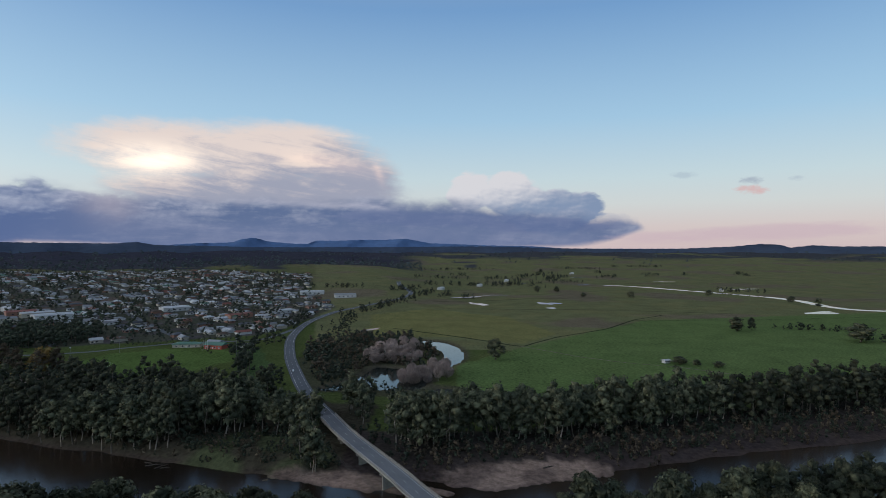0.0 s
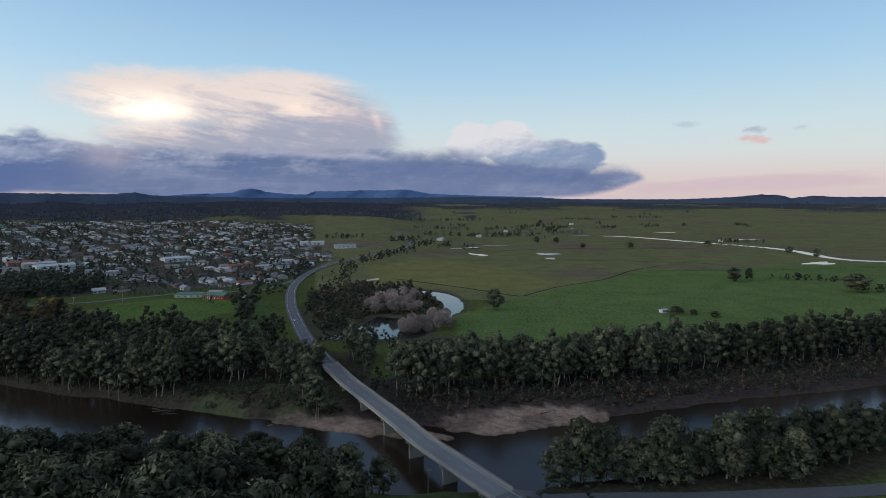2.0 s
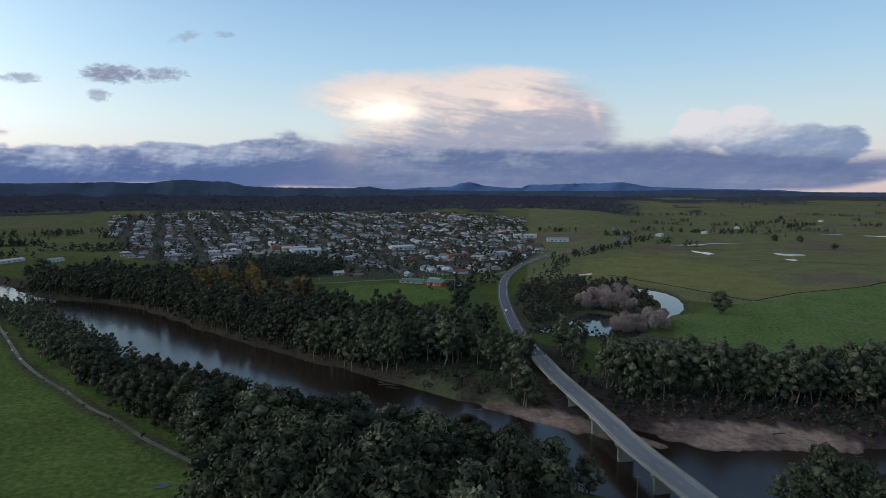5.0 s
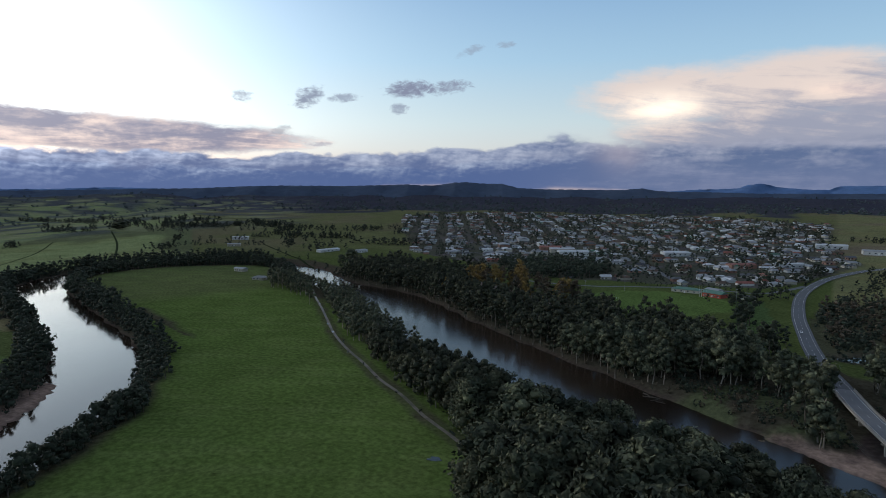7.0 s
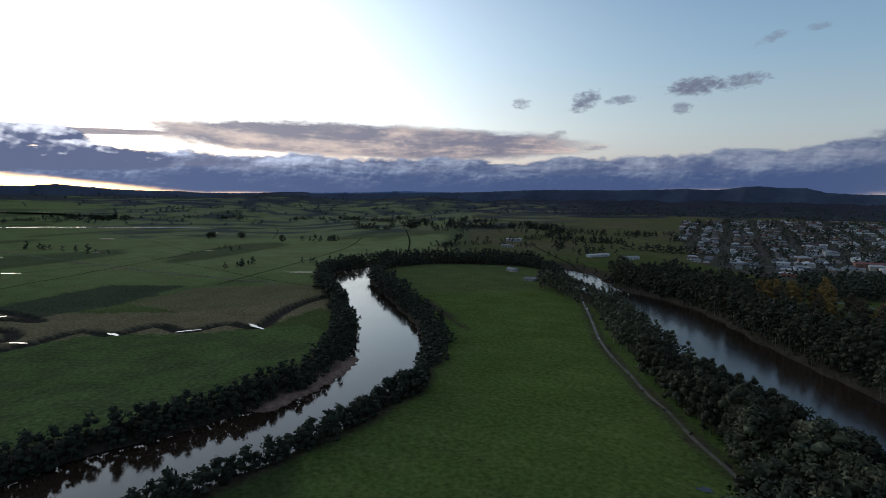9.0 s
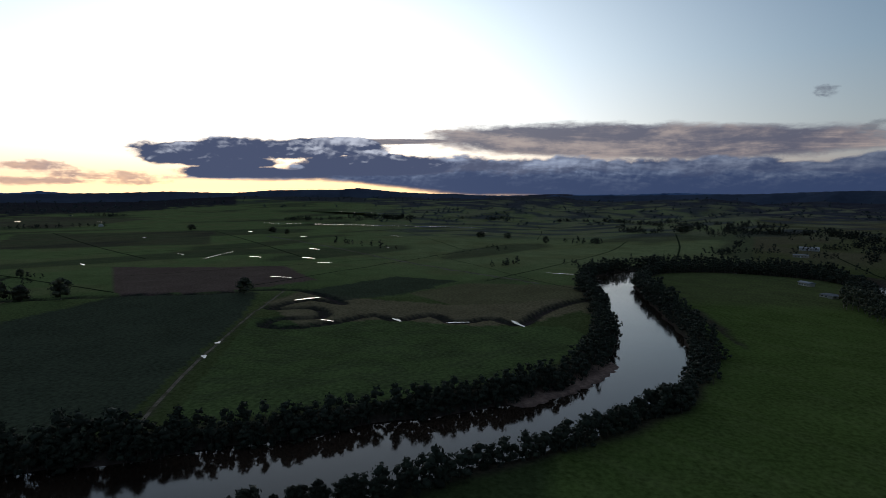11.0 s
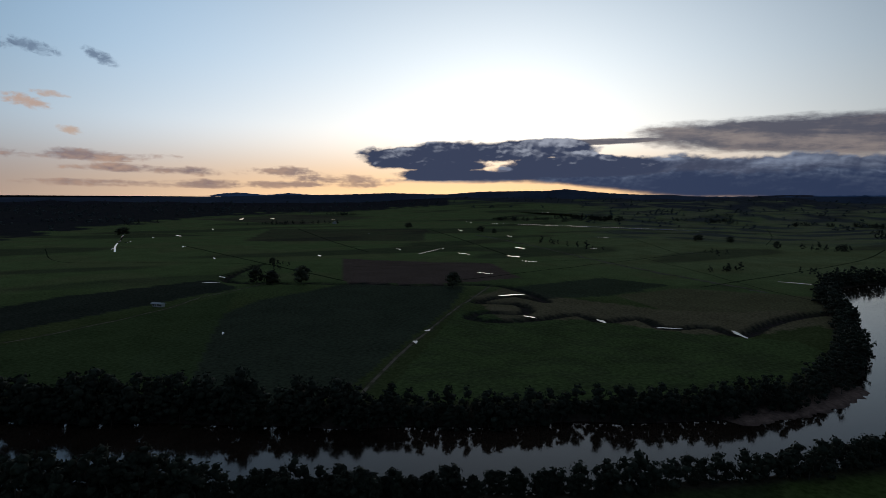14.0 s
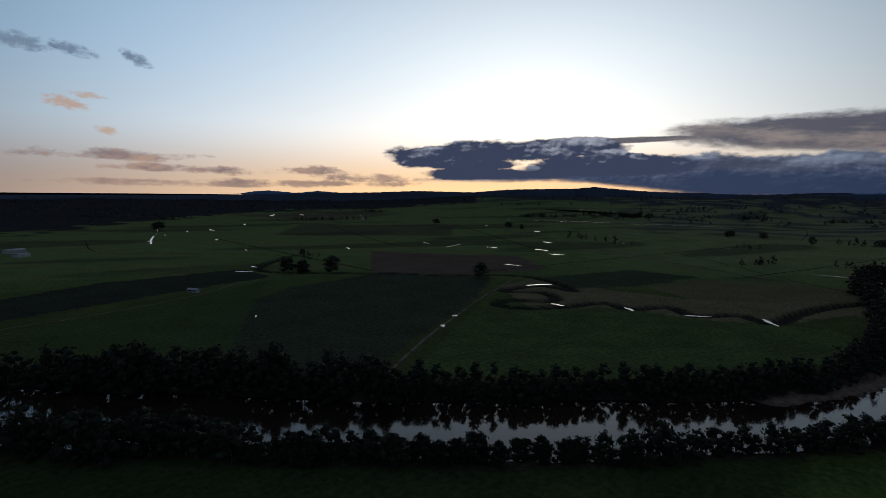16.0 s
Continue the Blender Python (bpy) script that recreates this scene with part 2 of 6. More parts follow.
# broken cumulus in front of the sun
sc = ellipse(116.0, 3.75, 8.4, 1.25, -0.06).smax(ellipse(109.0, 4.3, 6.5, 0.9, -0.03), 0.25).smax(ellipse(104, 2.7, 8.0, 0.95, -0.02), 0.2).smax(ellipse(113, 2.0, 8.5, 0.62, -0.02), 0.1).smax(ellipse(115.2, 2.7, 3.8, 0.75), 0.1)
gap = ellipse(111.6, 2.45, 1.5, 0.34) + nB * 0.3 + nF * 0.5
sc_m = (sc + nB * 1.1 + nA * 0.6 + nF * 0.5 + 0.45).step(0.0, 0.45) * gap.step(0.35, -0.15)
sc_c = blend(wt, (RELIEF * 2.2 + nB * 0.6 + (EL - 3.8) * 0.3 + nA * 0.8).step(-0.1, 0.9), (0.20, 0.245, 0.42), (1.5, 1.55, 1.75))
sky = over(sky, sc_m, sc_c)
# low streaks of peach and violet towards the south-west
st = ellipse(136, 0.8, 18, 0.5).smax(ellipse(149, 3.0, 10, 0.6, 0.01), 0.1).smax(ellipse(141, 1.9, 9, 0.5, 0.02), 0.1).smax(ellipse(131, 2.0, 4.0, 0.5), 0.1).smax(ellipse(126.5, 1.4, 6.0, 0.7), 0.1)
st_m = (st * 0.8 + nS * 2.6 + nB * 0.8 + nF * 1.1 + 0.08).step(0.1, 0.8) * 0.85
st_c = blend(wt, (RELIEF * 1.2 + nS * 1.4 + nF * 0.5).step(-0.4, 0.6), (0.72, 0.53, 0.60), (2.1, 1.3, 0.88))
sky = over(sky, st_m, st_c)
# pink veil at the far right of the storm
pk = (ellipse(-24, 1.4, 14, 0.9, -0.045) + nS * 2.0 + nF * 0.3).step(0.1, 1.0) * 0.55
sky = over(sky, pk, (0.60, 0.45, 0.53))
# small separate clouds
for a, e, ra, re, tilt, col, k in (
        (59.7, 8.7, 1.5, 0.9, -0.3, (0.27, 0.31, 0.43), 0.9), (50.5, 9.6, 2.6, 0.75, -0.05, (0.25, 0.28, 0.40), 0.95), (46.8, 9.8, 2.4, 0.6, -0.12, (0.28, 0.32, 0.44), 0.9),
        (56.5, 8.7, 1.5, 0.42, -0.1, (0.31, 0.36, 0.48), 0.8), (51.4, 7.85, 0.9, 0.5, 0.0, (0.31, 0.36, 0.48), 0.8), (44.8, 13.0, 1.3, 0.4, -0.3, (0.33, 0.42, 0.55), 0.7),
        (41.6, 13.5, 0.9, 0.3, 0.0, (0.33, 0.42, 0.55), 0.7), (65.4, 8.5, 0.9, 0.5, 0.0, (0.38, 0.42, 0.52), 0.75), (62.2, 5.7, 0.9, 0.4, -0.3, (0.42, 0.45, 0.52), 0.6),
        (58.8, 4.5, 1.4, 0.22, 0.0, (0.4, 0.4, 0.5), 0.6), (-25.0, 5.9, 1.0, 0.35, 0.0, (0.36, 0.42, 0.52), 0.7), (-25.0, 5.1, 1.5, 0.4, 0.05, (0.72, 0.46, 0.46), 0.75),
        (-19.7, 6.6, 1.2, 0.3, 0.0, (0.42, 0.52, 0.62), 0.5), (-28.3, 5.9, 0.7, 0.22, 0.0, (0.42, 0.5, 0.6), 0.5),
        (151.0, 6.9, 1.8, 0.5, 0.15, (2.2, 1.45, 1.05), 0.85), (149.5, 7.6, 1.4, 0.3, 0.1, (2.2, 1.5, 1.1), 0.75), (148.2, 4.9, 1.0, 0.35, 0.1, (2.3, 1.5, 1.0), 0.75),
        (154.0, 11.2, 2.4, 0.6, 0.12, (0.55, 0.72, 1.0), 0.7), (150.3, 11.0, 1.8, 0.5, 0.15, (0.5, 0.68, 1.0), 0.75), (145.9, 10.8, 1.3, 0.5, 0.35, (0.5, 0.68, 1.0), 0.8)):
    m = (ellipse(a, e, ra * 1.15, re * 1.25, tilt) * 0.95 + nF * 2.3 + nA * 0.8 - 0.1).step(0.0, 0.95) * k
    sky = over(sky, m, col)

bg = wt.nodes.new("ShaderNodeBackground")
wt.links.new(sky.out, bg.inputs[0])
bg.inputs[1].default_value = SKY_STRENGTH
wo = wt.nodes.new("ShaderNodeOutputWorld")
wt.links.new(bg.outputs[0], wo.inputs[0])
world.cycles.sampling_method, world.cycles.sample_map_resolution = "MANUAL", 512

lamp = bpy.data.lights.new("low_sun", "SUN")
lamp.energy, lamp.angle, lamp.color = 0.5, radians(14), (1.0, 0.80, 0.62)
sun = new("low_sun", lamp)
sun.matrix_world = look((-math.sin(radians(SUN_AZ)) * 100, math.cos(radians(SUN_AZ)) * 100, 12), (0, 0, 0))


# ---- plan ----
def spline(pts, step=6.0):
    """A smooth line through plan points (x, y, ...), sampled every few metres."""
    p = np.array(pts, float)
    p = np.vstack([2 * p[0] - p[1], p, 2 * p[-1] - p[-2]])
    out = []
    for i in range(1, len(p) - 2):
        a, b, c, d = p[i - 1:i + 3]
        n = max(2, int(np.linalg.norm((c - b)[:2]) / step))
        for s in np.arange(n) / n:
            out.append(0.5 * (2 * b + (c - a) * s + (2 * a - 5 * b + 4 * c - d) * s ** 2 + (3 * b - a - 3 * c + d) * s ** 3))
    out.append(p[-2])
    return np.array(out)


def near_line(x, y, line):
    """Distance to a line, the index of its nearest sample, and the side (positive: right of its course)."""
    x, y = np.atleast_1d(x).astype(float), np.atleast_1d(y).astype(float)
    d = np.full(x.shape, 1e9)
    k = np.zeros(x.shape, int)
    lo, hi = line[:, :2].min(0) - 260, line[:, :2].max(0) + 260
    near = np.nonzero((x > lo[0]) & (x < hi[0]) & (y > lo[1]) & (y < hi[1]))[0]
    lx, ly = line[:, 0].astype(np.float32), line[:, 1].astype(np.float32)
    half = lx * lx + ly * ly
    for a in range(0, len(near), 8000):
        j = near[a:a + 8000]
        fx, fy = x[j].astype(np.float32), y[j].astype(np.float32)
        q = half[None, :] - 2 * (np.outer(fx, lx) + np.outer(fy, ly))
        k[j] = q.argmin(1)
    d[near] = np.hypot(x[near] - line[k[near], 0], y[near] - line[k[near], 1])
    t = np.gradient(line[:, :2], axis=0)
    far_off = d > 1e8
    d[far_off] = 1e4
    side = np.sign(t[k, 1] * (x - line[k, 0]) - t[k, 0] * (y - line[k, 1]))
    return d, k, side


def inside(x, y, poly):
    """Whether plan points lie in a polygon."""
    x, y = np.atleast_1d(x), np.atleast_1d(y)
    hit = np.zeros(x.shape, bool)
    n = len(poly)
    for i in range(n):
        (x0, y0), (x1, y1) = poly[i], poly[(i + 1) % n]
        if y0 == y1:
            continue
        hit ^= ((y0 > y) != (y1 > y)) & (x < (x1 - x0) * (y - y0) / (y1 - y0) + x0)
    return hit


def smooth(t):
    t = np.clip(t, 0, 1)
    return t * t * (3 - 2 * t)


WAVES = {}


def wave(x, y, scale, seed=0):
    """Cheap smooth noise in plan, about -1 to 1."""
    if (scale, seed) not in WAVES:
        r = np.random.RandomState(seed)
        WAVES[scale, seed] = [(r.rand() * 6.28, (0.6 + r.rand() * 1.2) / scale, r.rand() * 6.28) for _ in range(6)]
    v = 0
    for a, f, p in WAVES[scale, seed]:
        v = v + np.sin((x * np.cos(a) + y * np.sin(a)) * f * 6.28 + p + 1.3 * np.sin((x * np.sin(a) - y * np.cos(a)) * f * 3.1 + p))
    return v / 3.2


WATER_Z = -5.0
RIVER = spline([(60, -620, 32), (-40, -450, 32), (-121, -266, 31), (-164, -179, 30), (-208, -91, 30), (-238, -46, 29), (-283, 16, 27),
                (-338, 62, 25), (-428, 93, 24), (-520, 102, 24), (-680, 107, 25), (-760, 115, 26), (-838, 150, 26), (-880, 220, 26), (-872, 305, 26),
                (-836, 372, 26), (-790, 412, 26), (-720, 414, 26), (-650, 390, 26), (-580, 374, 26), (-490, 368, 33), (-422, 346, 34), (-322, 306, 36), (-252, 283, 37),
                (-192, 265, 37), (-152, 255, 36), (-105, 246, 33), (-45, 240, 31), (5, 240, 31), (90, 262, 30), (145, 284, 30), (238, 313, 30),
                (400, 370, 30), (700, 470, 30), (1100, 560, 30)], 8.0)
CREEK = spline([(-640, 120), (-600, 70), (-560, 38), (-515, 18), (-470, 1), (-488, -22), (-467, -48), (-494, -73), (-469, -96), (-485, -120), (-454, -142), (-430, -168),
                (-432, -192), (-456, -191), (-470, -160), (-505, -176), (-500, -215), (-548, -199), (-534, -161), (-593, -216), (-594, -263), (-560, -310), (-540, -370),
                (-500, -440), (-480, -500), (-520, -540), (-620, -590)], 5.0)
TRACK = spline([(-548, 322), (-501, 298), (-447, 272), (-399, 248), (-362, 230), (-320, 213), (-292, 204), (-258, 192), (-226, 183), (-198, 173), (-174, 167), (-153, 160),
                (-141, 151), (-128, 150)], 4.0)
WEST_TRACK = spline([(-232, -160), (-245, -165), (-323, -187), (-373, -198), (-471, -220), (-500, -224), (-590, -240)], 6.0)
SOUTH_TRACK = spline([(-150, -425), (-224, -419), (-260, -418), (-334, -427), (-398, -448), (-452, -453), (-520, -470)], 6.0)
FAR_ROAD = spline([(-1342, -578), (-1164, -410), (-1007, -275), (-885, -171), (-789, -77), (-700, 20)], 12.0)
SOUTH_ROAD = spline([(-10, 176), (25, 194), (78, 199), (141, 207), (260, 232), (420, 272), (700, 350)], 6.0)
POOL_UP = [(-50, 672), (-20, 650), (-2, 596), (-3, 545), (-14, 516), (-29, 492), (-36, 500), (-22, 535), (-22, 590), (-45, 640)]
POOL_MID = [(-75, 516), (-50, 505), (-29, 494), (-30, 442), (-54, 430), (-80, 432), (-99, 424), (-104, 432), (-88, 462)]
POOL_LOW = [(-21, 440), (0, 432), (-2, 418), (-19, 417)]
SAND_WEST = [(-90, 272), (-81, 272), (-58, 264), (-35, 260), (-14, 257), (-5, 259), (-22, 269), (-55, 279), (-88, 279)]
SAND_EAST = [(-8, 268), (4, 265), (15, 263), (34, 272), (69, 284), (62, 296), (20, 291), (-9, 279)]
SAND_BEND = [(-303, -6), (-328, 20), (-354, 39), (-384, 53), (-380, 62), (-350, 50), (-322, 30), (-296, 4)]
OVAL = [(-345, 520), (-338, 562), (-300, 590), (-250, 592), (-215, 575), (-205, 540), (-225, 480), (-250, 455), (-310, 463), (-338, 490)]
TOWN = [(-560, 620), (-430, 590), (-330, 640), (-240, 690), (-225, 760), (-215, 1000), (-330, 1250), (-420, 1650), (-800, 1750), (-1300, 1500), (-1420, 1150),
        (-1050, 850), (-760, 640)]


def rise(x, y):
    """The wide lie of the land: flat flood plain, the town's slope, and higher country all round."""
    r = np.hypot(x, y)
    az = np.degrees(np.arctan2(-x, y))
    far = 96 * np.clip((r - 2000) / 2700, 0, None) ** 1.25 * (1 - 0.5 * smooth((az - 114) / 14))
    sector = smooth((az + 2) / 12) * smooth((88 - az) / 22)
    town = 40 * smooth((r - 750) / 1400) * sector
    north = smooth((az - 62) / 10) * smooth((104 - az) / 12)
    roll = (wave(x, y, 900, 3) * 10 + wave(x, y, 340, 4) * 4) * smooth((r - 1300) / 1200) * (0.3 + sector + 0.8 * north)
    return np.maximum(far, town) + roll * (0.4 + 0.6 * smooth((r - 1800) / 1500))


def drape(x, y):
    """Moves a plan point drawn on the flat in along its line of sight, to where the rising land stands."""
    xs, ys = np.atleast_1d(np.asarray(x, float)), np.atleast_1d(np.asarray(y, float))
    k = np.ones(xs.shape)
    if np.hypot(xs, ys).max() > 700:
        for _ in range(14):
            k = 0.5 * k + 0.5 * (1 - rise(xs * k, ys * k) / 100)
    if np.isscalar(x):
        return float(xs[0] * k[0]), float(ys[0] * k[0])
    return xs * k, ys * k


HIGHWAY = spline([(46, 150), (17, 185), (-1, 211), (-16, 233), (-30, 258), (-54, 298), (-68, 323), (-83, 354), (-99, 387), (-117, 430), (-139, 488), (-161, 550), (-186, 635)]
                 + [drape(*q) for q in ((-201, 707), (-211, 796), (-211, 872), (-203, 953), (-190, 1000), (-168, 1078), (-142, 1166), (-126, 1243), (-123, 1372), (-144, 1493), (-179, 1658), (-204, 1845))], 6.0)
RIMS = {}


def edge_distance(x, y, poly):
    """Distance to the rim of a rounded polygon, negative inside; 99 far off."""
    key = id(poly)
    if key not in RIMS:
        RIMS[key] = spline(list(poly) + [poly[0]], 5.0)
    line = RIMS[key]
    lo, hi = line[:, :2].min(0) - 30, line[:, :2].max(0) + 30
    out = np.full(x.shape, 99.0)
    j = np.nonzero((x > lo[0]) & (x < hi[0]) & (y > lo[1]) & (y < hi[1]))[0]
    if len(j):
        d, _, _ = near_line(x[j], y[j], line)
        out[j] = np.where(inside(x[j], y[j], [tuple(p) for p in line[:, :2]]), -d, d)
    return out


def land(x, y):
    """Height of the ground, and the distances that colour it."""
    x, y = np.asarray(x, float), np.asarray(y, float)
    z = rise(x, y) + wave(x, y, 70, 1) * 0.25 + wave(x, y, 19, 2) * 0.1
    d, k, side = near_line(x, y, RIVER)
    w = RIVER[k, 2] + wave(x, y, 45, 9) * 2.0
    d = d - w
    side = np.where(d > 1000, -1.0, side)
    wide = np.where((side < 0) & (x > -75) & (y > 200), 46.0, 14.0)
    bank = np.where(d < 14, -8 + 8 * smooth((d + 10) / 24.0), 0)
    bank = np.where(wide > 20, np.where(d < 40, -8 + 8 * np.clip((d + 10) / 50.0, 0, 1) ** 0.62, 0), bank)
    z = z + bank
    dc, kc, _ = near_line(x, y, CREEK)
    z = z - 2.8 * smooth((7.5 - dc) / 5.5)
    sand = np.full(x.shape, 99.0)
    for poly in (SAND_WEST, SAND_EAST, SAND_BEND):
        e = edge_distance(x, y, poly) + wave(x, y, 14, 6) * 1.6
        sand = np.minimum(sand, e)
    z = np.where(sand < 6, np.maximum(z, WATER_Z - 0.5 + 1.3 * smooth((6 - sand) / 12.0) + wave(x, y, 9, 8) * 0.12), z)
    pool = np.full(x.shape, 99.0)
    for poly in (POOL_UP, POOL_MID, POOL_LOW):
        pool = np.minimum(pool, edge_distance(x, y, poly))
    z = z - 2.2 * smooth((5 - pool) / 9.0)
    dh, kh, _ = near_line(x, y, HIGHWAY)
    bank = road_z(HIGHWAY[kh, 1]) - 0.4 - np.maximum(0, dh - 6.5) * 0.45
    z = np.where((dh < 24) & ((HIGHWAY[kh, 1] > 352) | (HIGHWAY[kh, 1] < 190)), np.maximum(z, bank), z)
    return z, d, side, k, dc, sand, pool


def road_z(y):
    """Level of the highway by its northing: the bridge deck, then down to the flats and up the town's slope."""
    y = np.asarray(y, float)
    i = np.clip(np.searchsorted(HIGHWAY[:, 1], y), 0, len(HIGHWAY) - 1)
    return np.interp(y, [150, 195, 330, 440, 640], [4.0, 4.0, 4.0, 1.6, 0.9]) + rise(HIGHWAY[i, 0], HIGHWAY[i, 1])


def height(x, y):
    return float(land(np.array([x]), np.array([y]))[0][0])


def heights(x, y):
    return land(np.asarray(x, float), np.asarray(y, float))[0]


# ---- materials ----
def material(name, colour, rough=0.85, vary=0.25, scale=1.0, bump=0.3, metal=0.0, fine=8.0, attr="", islands=False, per_object=0.0, spec=0.3, second=None, tiny=0.15):
    """A surface with patches and grain at two sizes, in metres."""
    m = bpy.data.materials.new(name)
    m.use_nodes = True
    nt = m.node_tree
    b = nt.nodes["Principled BSDF"]
    t = nt.nodes.new("ShaderNodeNewGeometry")
    pos = Sock(nt, t.outputs["Position"])
    big = fbm(nt, pos, 0.12 / scale, 4, 0.55, 0.4)
    small = fbm(nt, pos, fine / scale * 0.12, 5, 0.62)
    if attr:
        a = nt.nodes.new("ShaderNodeAttribute")
        a.attribute_name = attr
        col = Sock(nt, a.outputs["Color"])
    else:
        n = nt.nodes.new("ShaderNodeRGB")
        n.outputs[0].default_value = (*colour, 1)
        col = Sock(nt, n.outputs[0])
    if second:
        col = blend(nt, big.step(0.42, 0.6), col, second)
    k = (big - 0.5) * (vary * 2.4) + 1.0 + (small - 0.5) * (tiny * 4.0)
    if islands:
        k = k * (Sock(nt, t.outputs["Random Per Island"]) * 0.8 + 0.6)
    if per_object:
        o = nt.nodes.new("ShaderNodeObjectInfo")
        k = k * (Sock(nt, o.outputs["Random"]) * per_object + (1.0 - per_object / 2))
    col = blend(nt, 1.0, col, vec(nt, k, k, k), "MULTIPLY")
    nt.links.new(col.out, b.inputs["Base Color"])
    r = (small - 0.5) * 0.2 + rough
    nt.links.new(r.out, b.inputs["Roughness"])
    b.inputs["Metallic"].default_value = metal
    b.inputs["Specular IOR Level"].default_value = spec
    if bump:
        bn = nt.nodes.new("ShaderNodeBump")
        bn.inputs["Strength"].default_value = bump
        bn.inputs["Distance"].default_value = 0.3 * scale
        nt.links.new(small.out, bn.inputs["Height"])
        nt.links.new(bn.outputs[0], b.inputs["Normal"])
    return m


def water_material(name, colour, rough, ripple, size, ruffle=0.0):
    m = bpy.data.materials.new(name)
    m.use_nodes = True
    nt = m.node_tree
    b = nt.nodes["Principled BSDF"]
    t = nt.nodes.new("ShaderNodeNewGeometry")
    pos = Sock(nt, t.outputs["Position"])
    big = fbm(nt, pos, 0.012, 3, 0.5, 0.5)
    col = blend(nt, big.step(0.35, 0.65), colour, tuple(c * 0.35 for c in colour))
    nt.links.new(col.out, b.inputs["Base Color"])
    sp = nt.nodes.new("ShaderNodeSeparateXYZ")
    nt.links.new(pos.out, sp.inputs[0])
    open_reach = Sock(nt, sp.outputs[1]).step(90, 230)
    nt.links.new(((big - 0.5) * 0.2 + rough + open_reach * ruffle).most(0.02).out, b.inputs["Roughness"])
    b.inputs["IOR"].default_value = 1.333
    b.inputs["Specular IOR Level"].default_value = 0.5
    fine = fbm(nt, pos, 1.0 / size, 4, 0.6)
    bn = nt.nodes.new("ShaderNodeBump")
    bn.inputs["Strength"].default_value = ripple
    bn.inputs["Distance"].default_value = 0.05
    nt.links.new((fine * big.step(0.3, 0.7)).out, bn.inputs["Height"])
    nt.links.new(bn.outputs[0], b.inputs["Normal"])
    return m


GROUND = material("pasture_and_soil", (0.05, 0.1, 0.03), 0.95, 0.28, 4.0, 0.35, attr="tint", fine=13.0, spec=0.0, tiny=0.5)
WATER = water_material("river_water", (0.036, 0.024, 0.016), 0.085, 0.14, 2.0, 0.10)
POND = water_material("pond_water", (0.03, 0.04, 0.035), 0.05, 0.03, 3.0)
CONCRETE = material("weathered_concrete", (0.34, 0.31, 0.27), 0.9, 0.25, 1.0, 0.2, spec=0.2)
ASPHALT = material("grey_asphalt", (0.10, 0.105, 0.115), 0.9, 0.2, 2.0, 0.15, fine=14, spec=0.2)
DECK = material("pale_bridge_asphalt", (0.17, 0.175, 0.185), 0.9, 0.22, 1.5, 0.15, fine=14, spec=0.2)
GRAVEL = material("pale_wet_gravel", (0.15, 0.13, 0.11), 0.6, 0.6, 1.6, 0.5, fine=9, tiny=0.4, second=(0.055, 0.05, 0.036))
DIRT = material("pale_worn_dirt", (0.21, 0.18, 0.14), 0.95, 0.5, 1.6, 0.4, fine=9, tiny=0.4, second=(0.09, 0.085, 0.055), spec=0.0)
PAINT = material("white_road_paint", (0.62, 0.62, 0.6), 0.8, 0.2, 0.6, 0.0)
BARK = material("pale_bark", (0.20, 0.17, 0.14), 0.9, 0.35, 0.6, 0.5, per_object=0.5)
DARKBARK = material("dark_bark", (0.09, 0.075, 0.06), 0.95, 0.35, 0.6, 0.5, per_object=0.5)
LEAF = material("eucalypt_foliage", (0.044, 0.052, 0.033), 0.8, 0.35, 0.9, 0.9, islands=True, tiny=0.42, fine=7.0, per_object=0.8, spec=0.15, second=(0.080, 0.082, 0.048))
LEAF_DARK = material("dark_wattle_foliage", (0.029, 0.036, 0.024), 0.8, 0.35, 0.9, 0.9, islands=True, tiny=0.42, fine=7.0, per_object=0.6, spec=0.15)
LEAF_GOLD = material("autumn_gold_foliage", (0.18, 0.12, 0.04), 0.8, 0.35, 0.9, 0.9, islands=True, tiny=0.42, fine=7.0, per_object=0.5, spec=0.15)
LEAF_RUST = material("rust_brown_foliage", (0.085, 0.065, 0.045), 0.8, 0.35, 0.9, 0.9, islands=True, tiny=0.42, fine=7.0, per_object=0.5, spec=0.15)
TWIG = material("bare_grey_twigs", (0.33, 0.26, 0.235), 0.9, 0.3, 0.9, 0.0, islands=True, per_object=0.4, spec=0.1)
# distance haze put into the base colours of forest, hills and mountains
FOREST = material("hazed_forest_foliage", (0.060, 0.076, 0.078), 0.9, 0.4, 12.0, 0.0, islands=True, spec=0.1)
HILL = material("hazed_distant_forest", (0.060, 0.078, 0.115), 1.0, 0.3, 60.0, 0.0, spec=0.0)
MOUNT = material("hazed_far_mountain", (0.095, 0.16, 0.30), 1.0, 0.15, 60.0, 0.0, spec=0.0)


# ---- mesh helpers ----
def mesh_object(name, verts, faces, mats, smooth_shade=False):
    me = bpy.data.meshes.new(name)
    me.from_pydata([tuple(v) for v in verts], [], [tuple(f) for f in faces])
    for m in (mats if isinstance(mats, (list, tuple)) else [mats]):
        me.materials.append(m)
    if smooth_shade:
        me.polygons.foreach_set("use_smooth", np.ones(len(me.polygons), bool))
    me.update()
    return new(name, me)


def part(name, mesh, parent, label=""):
    ob = new(name, mesh)
    ob.parent = parent
    return tagged(ob, label)


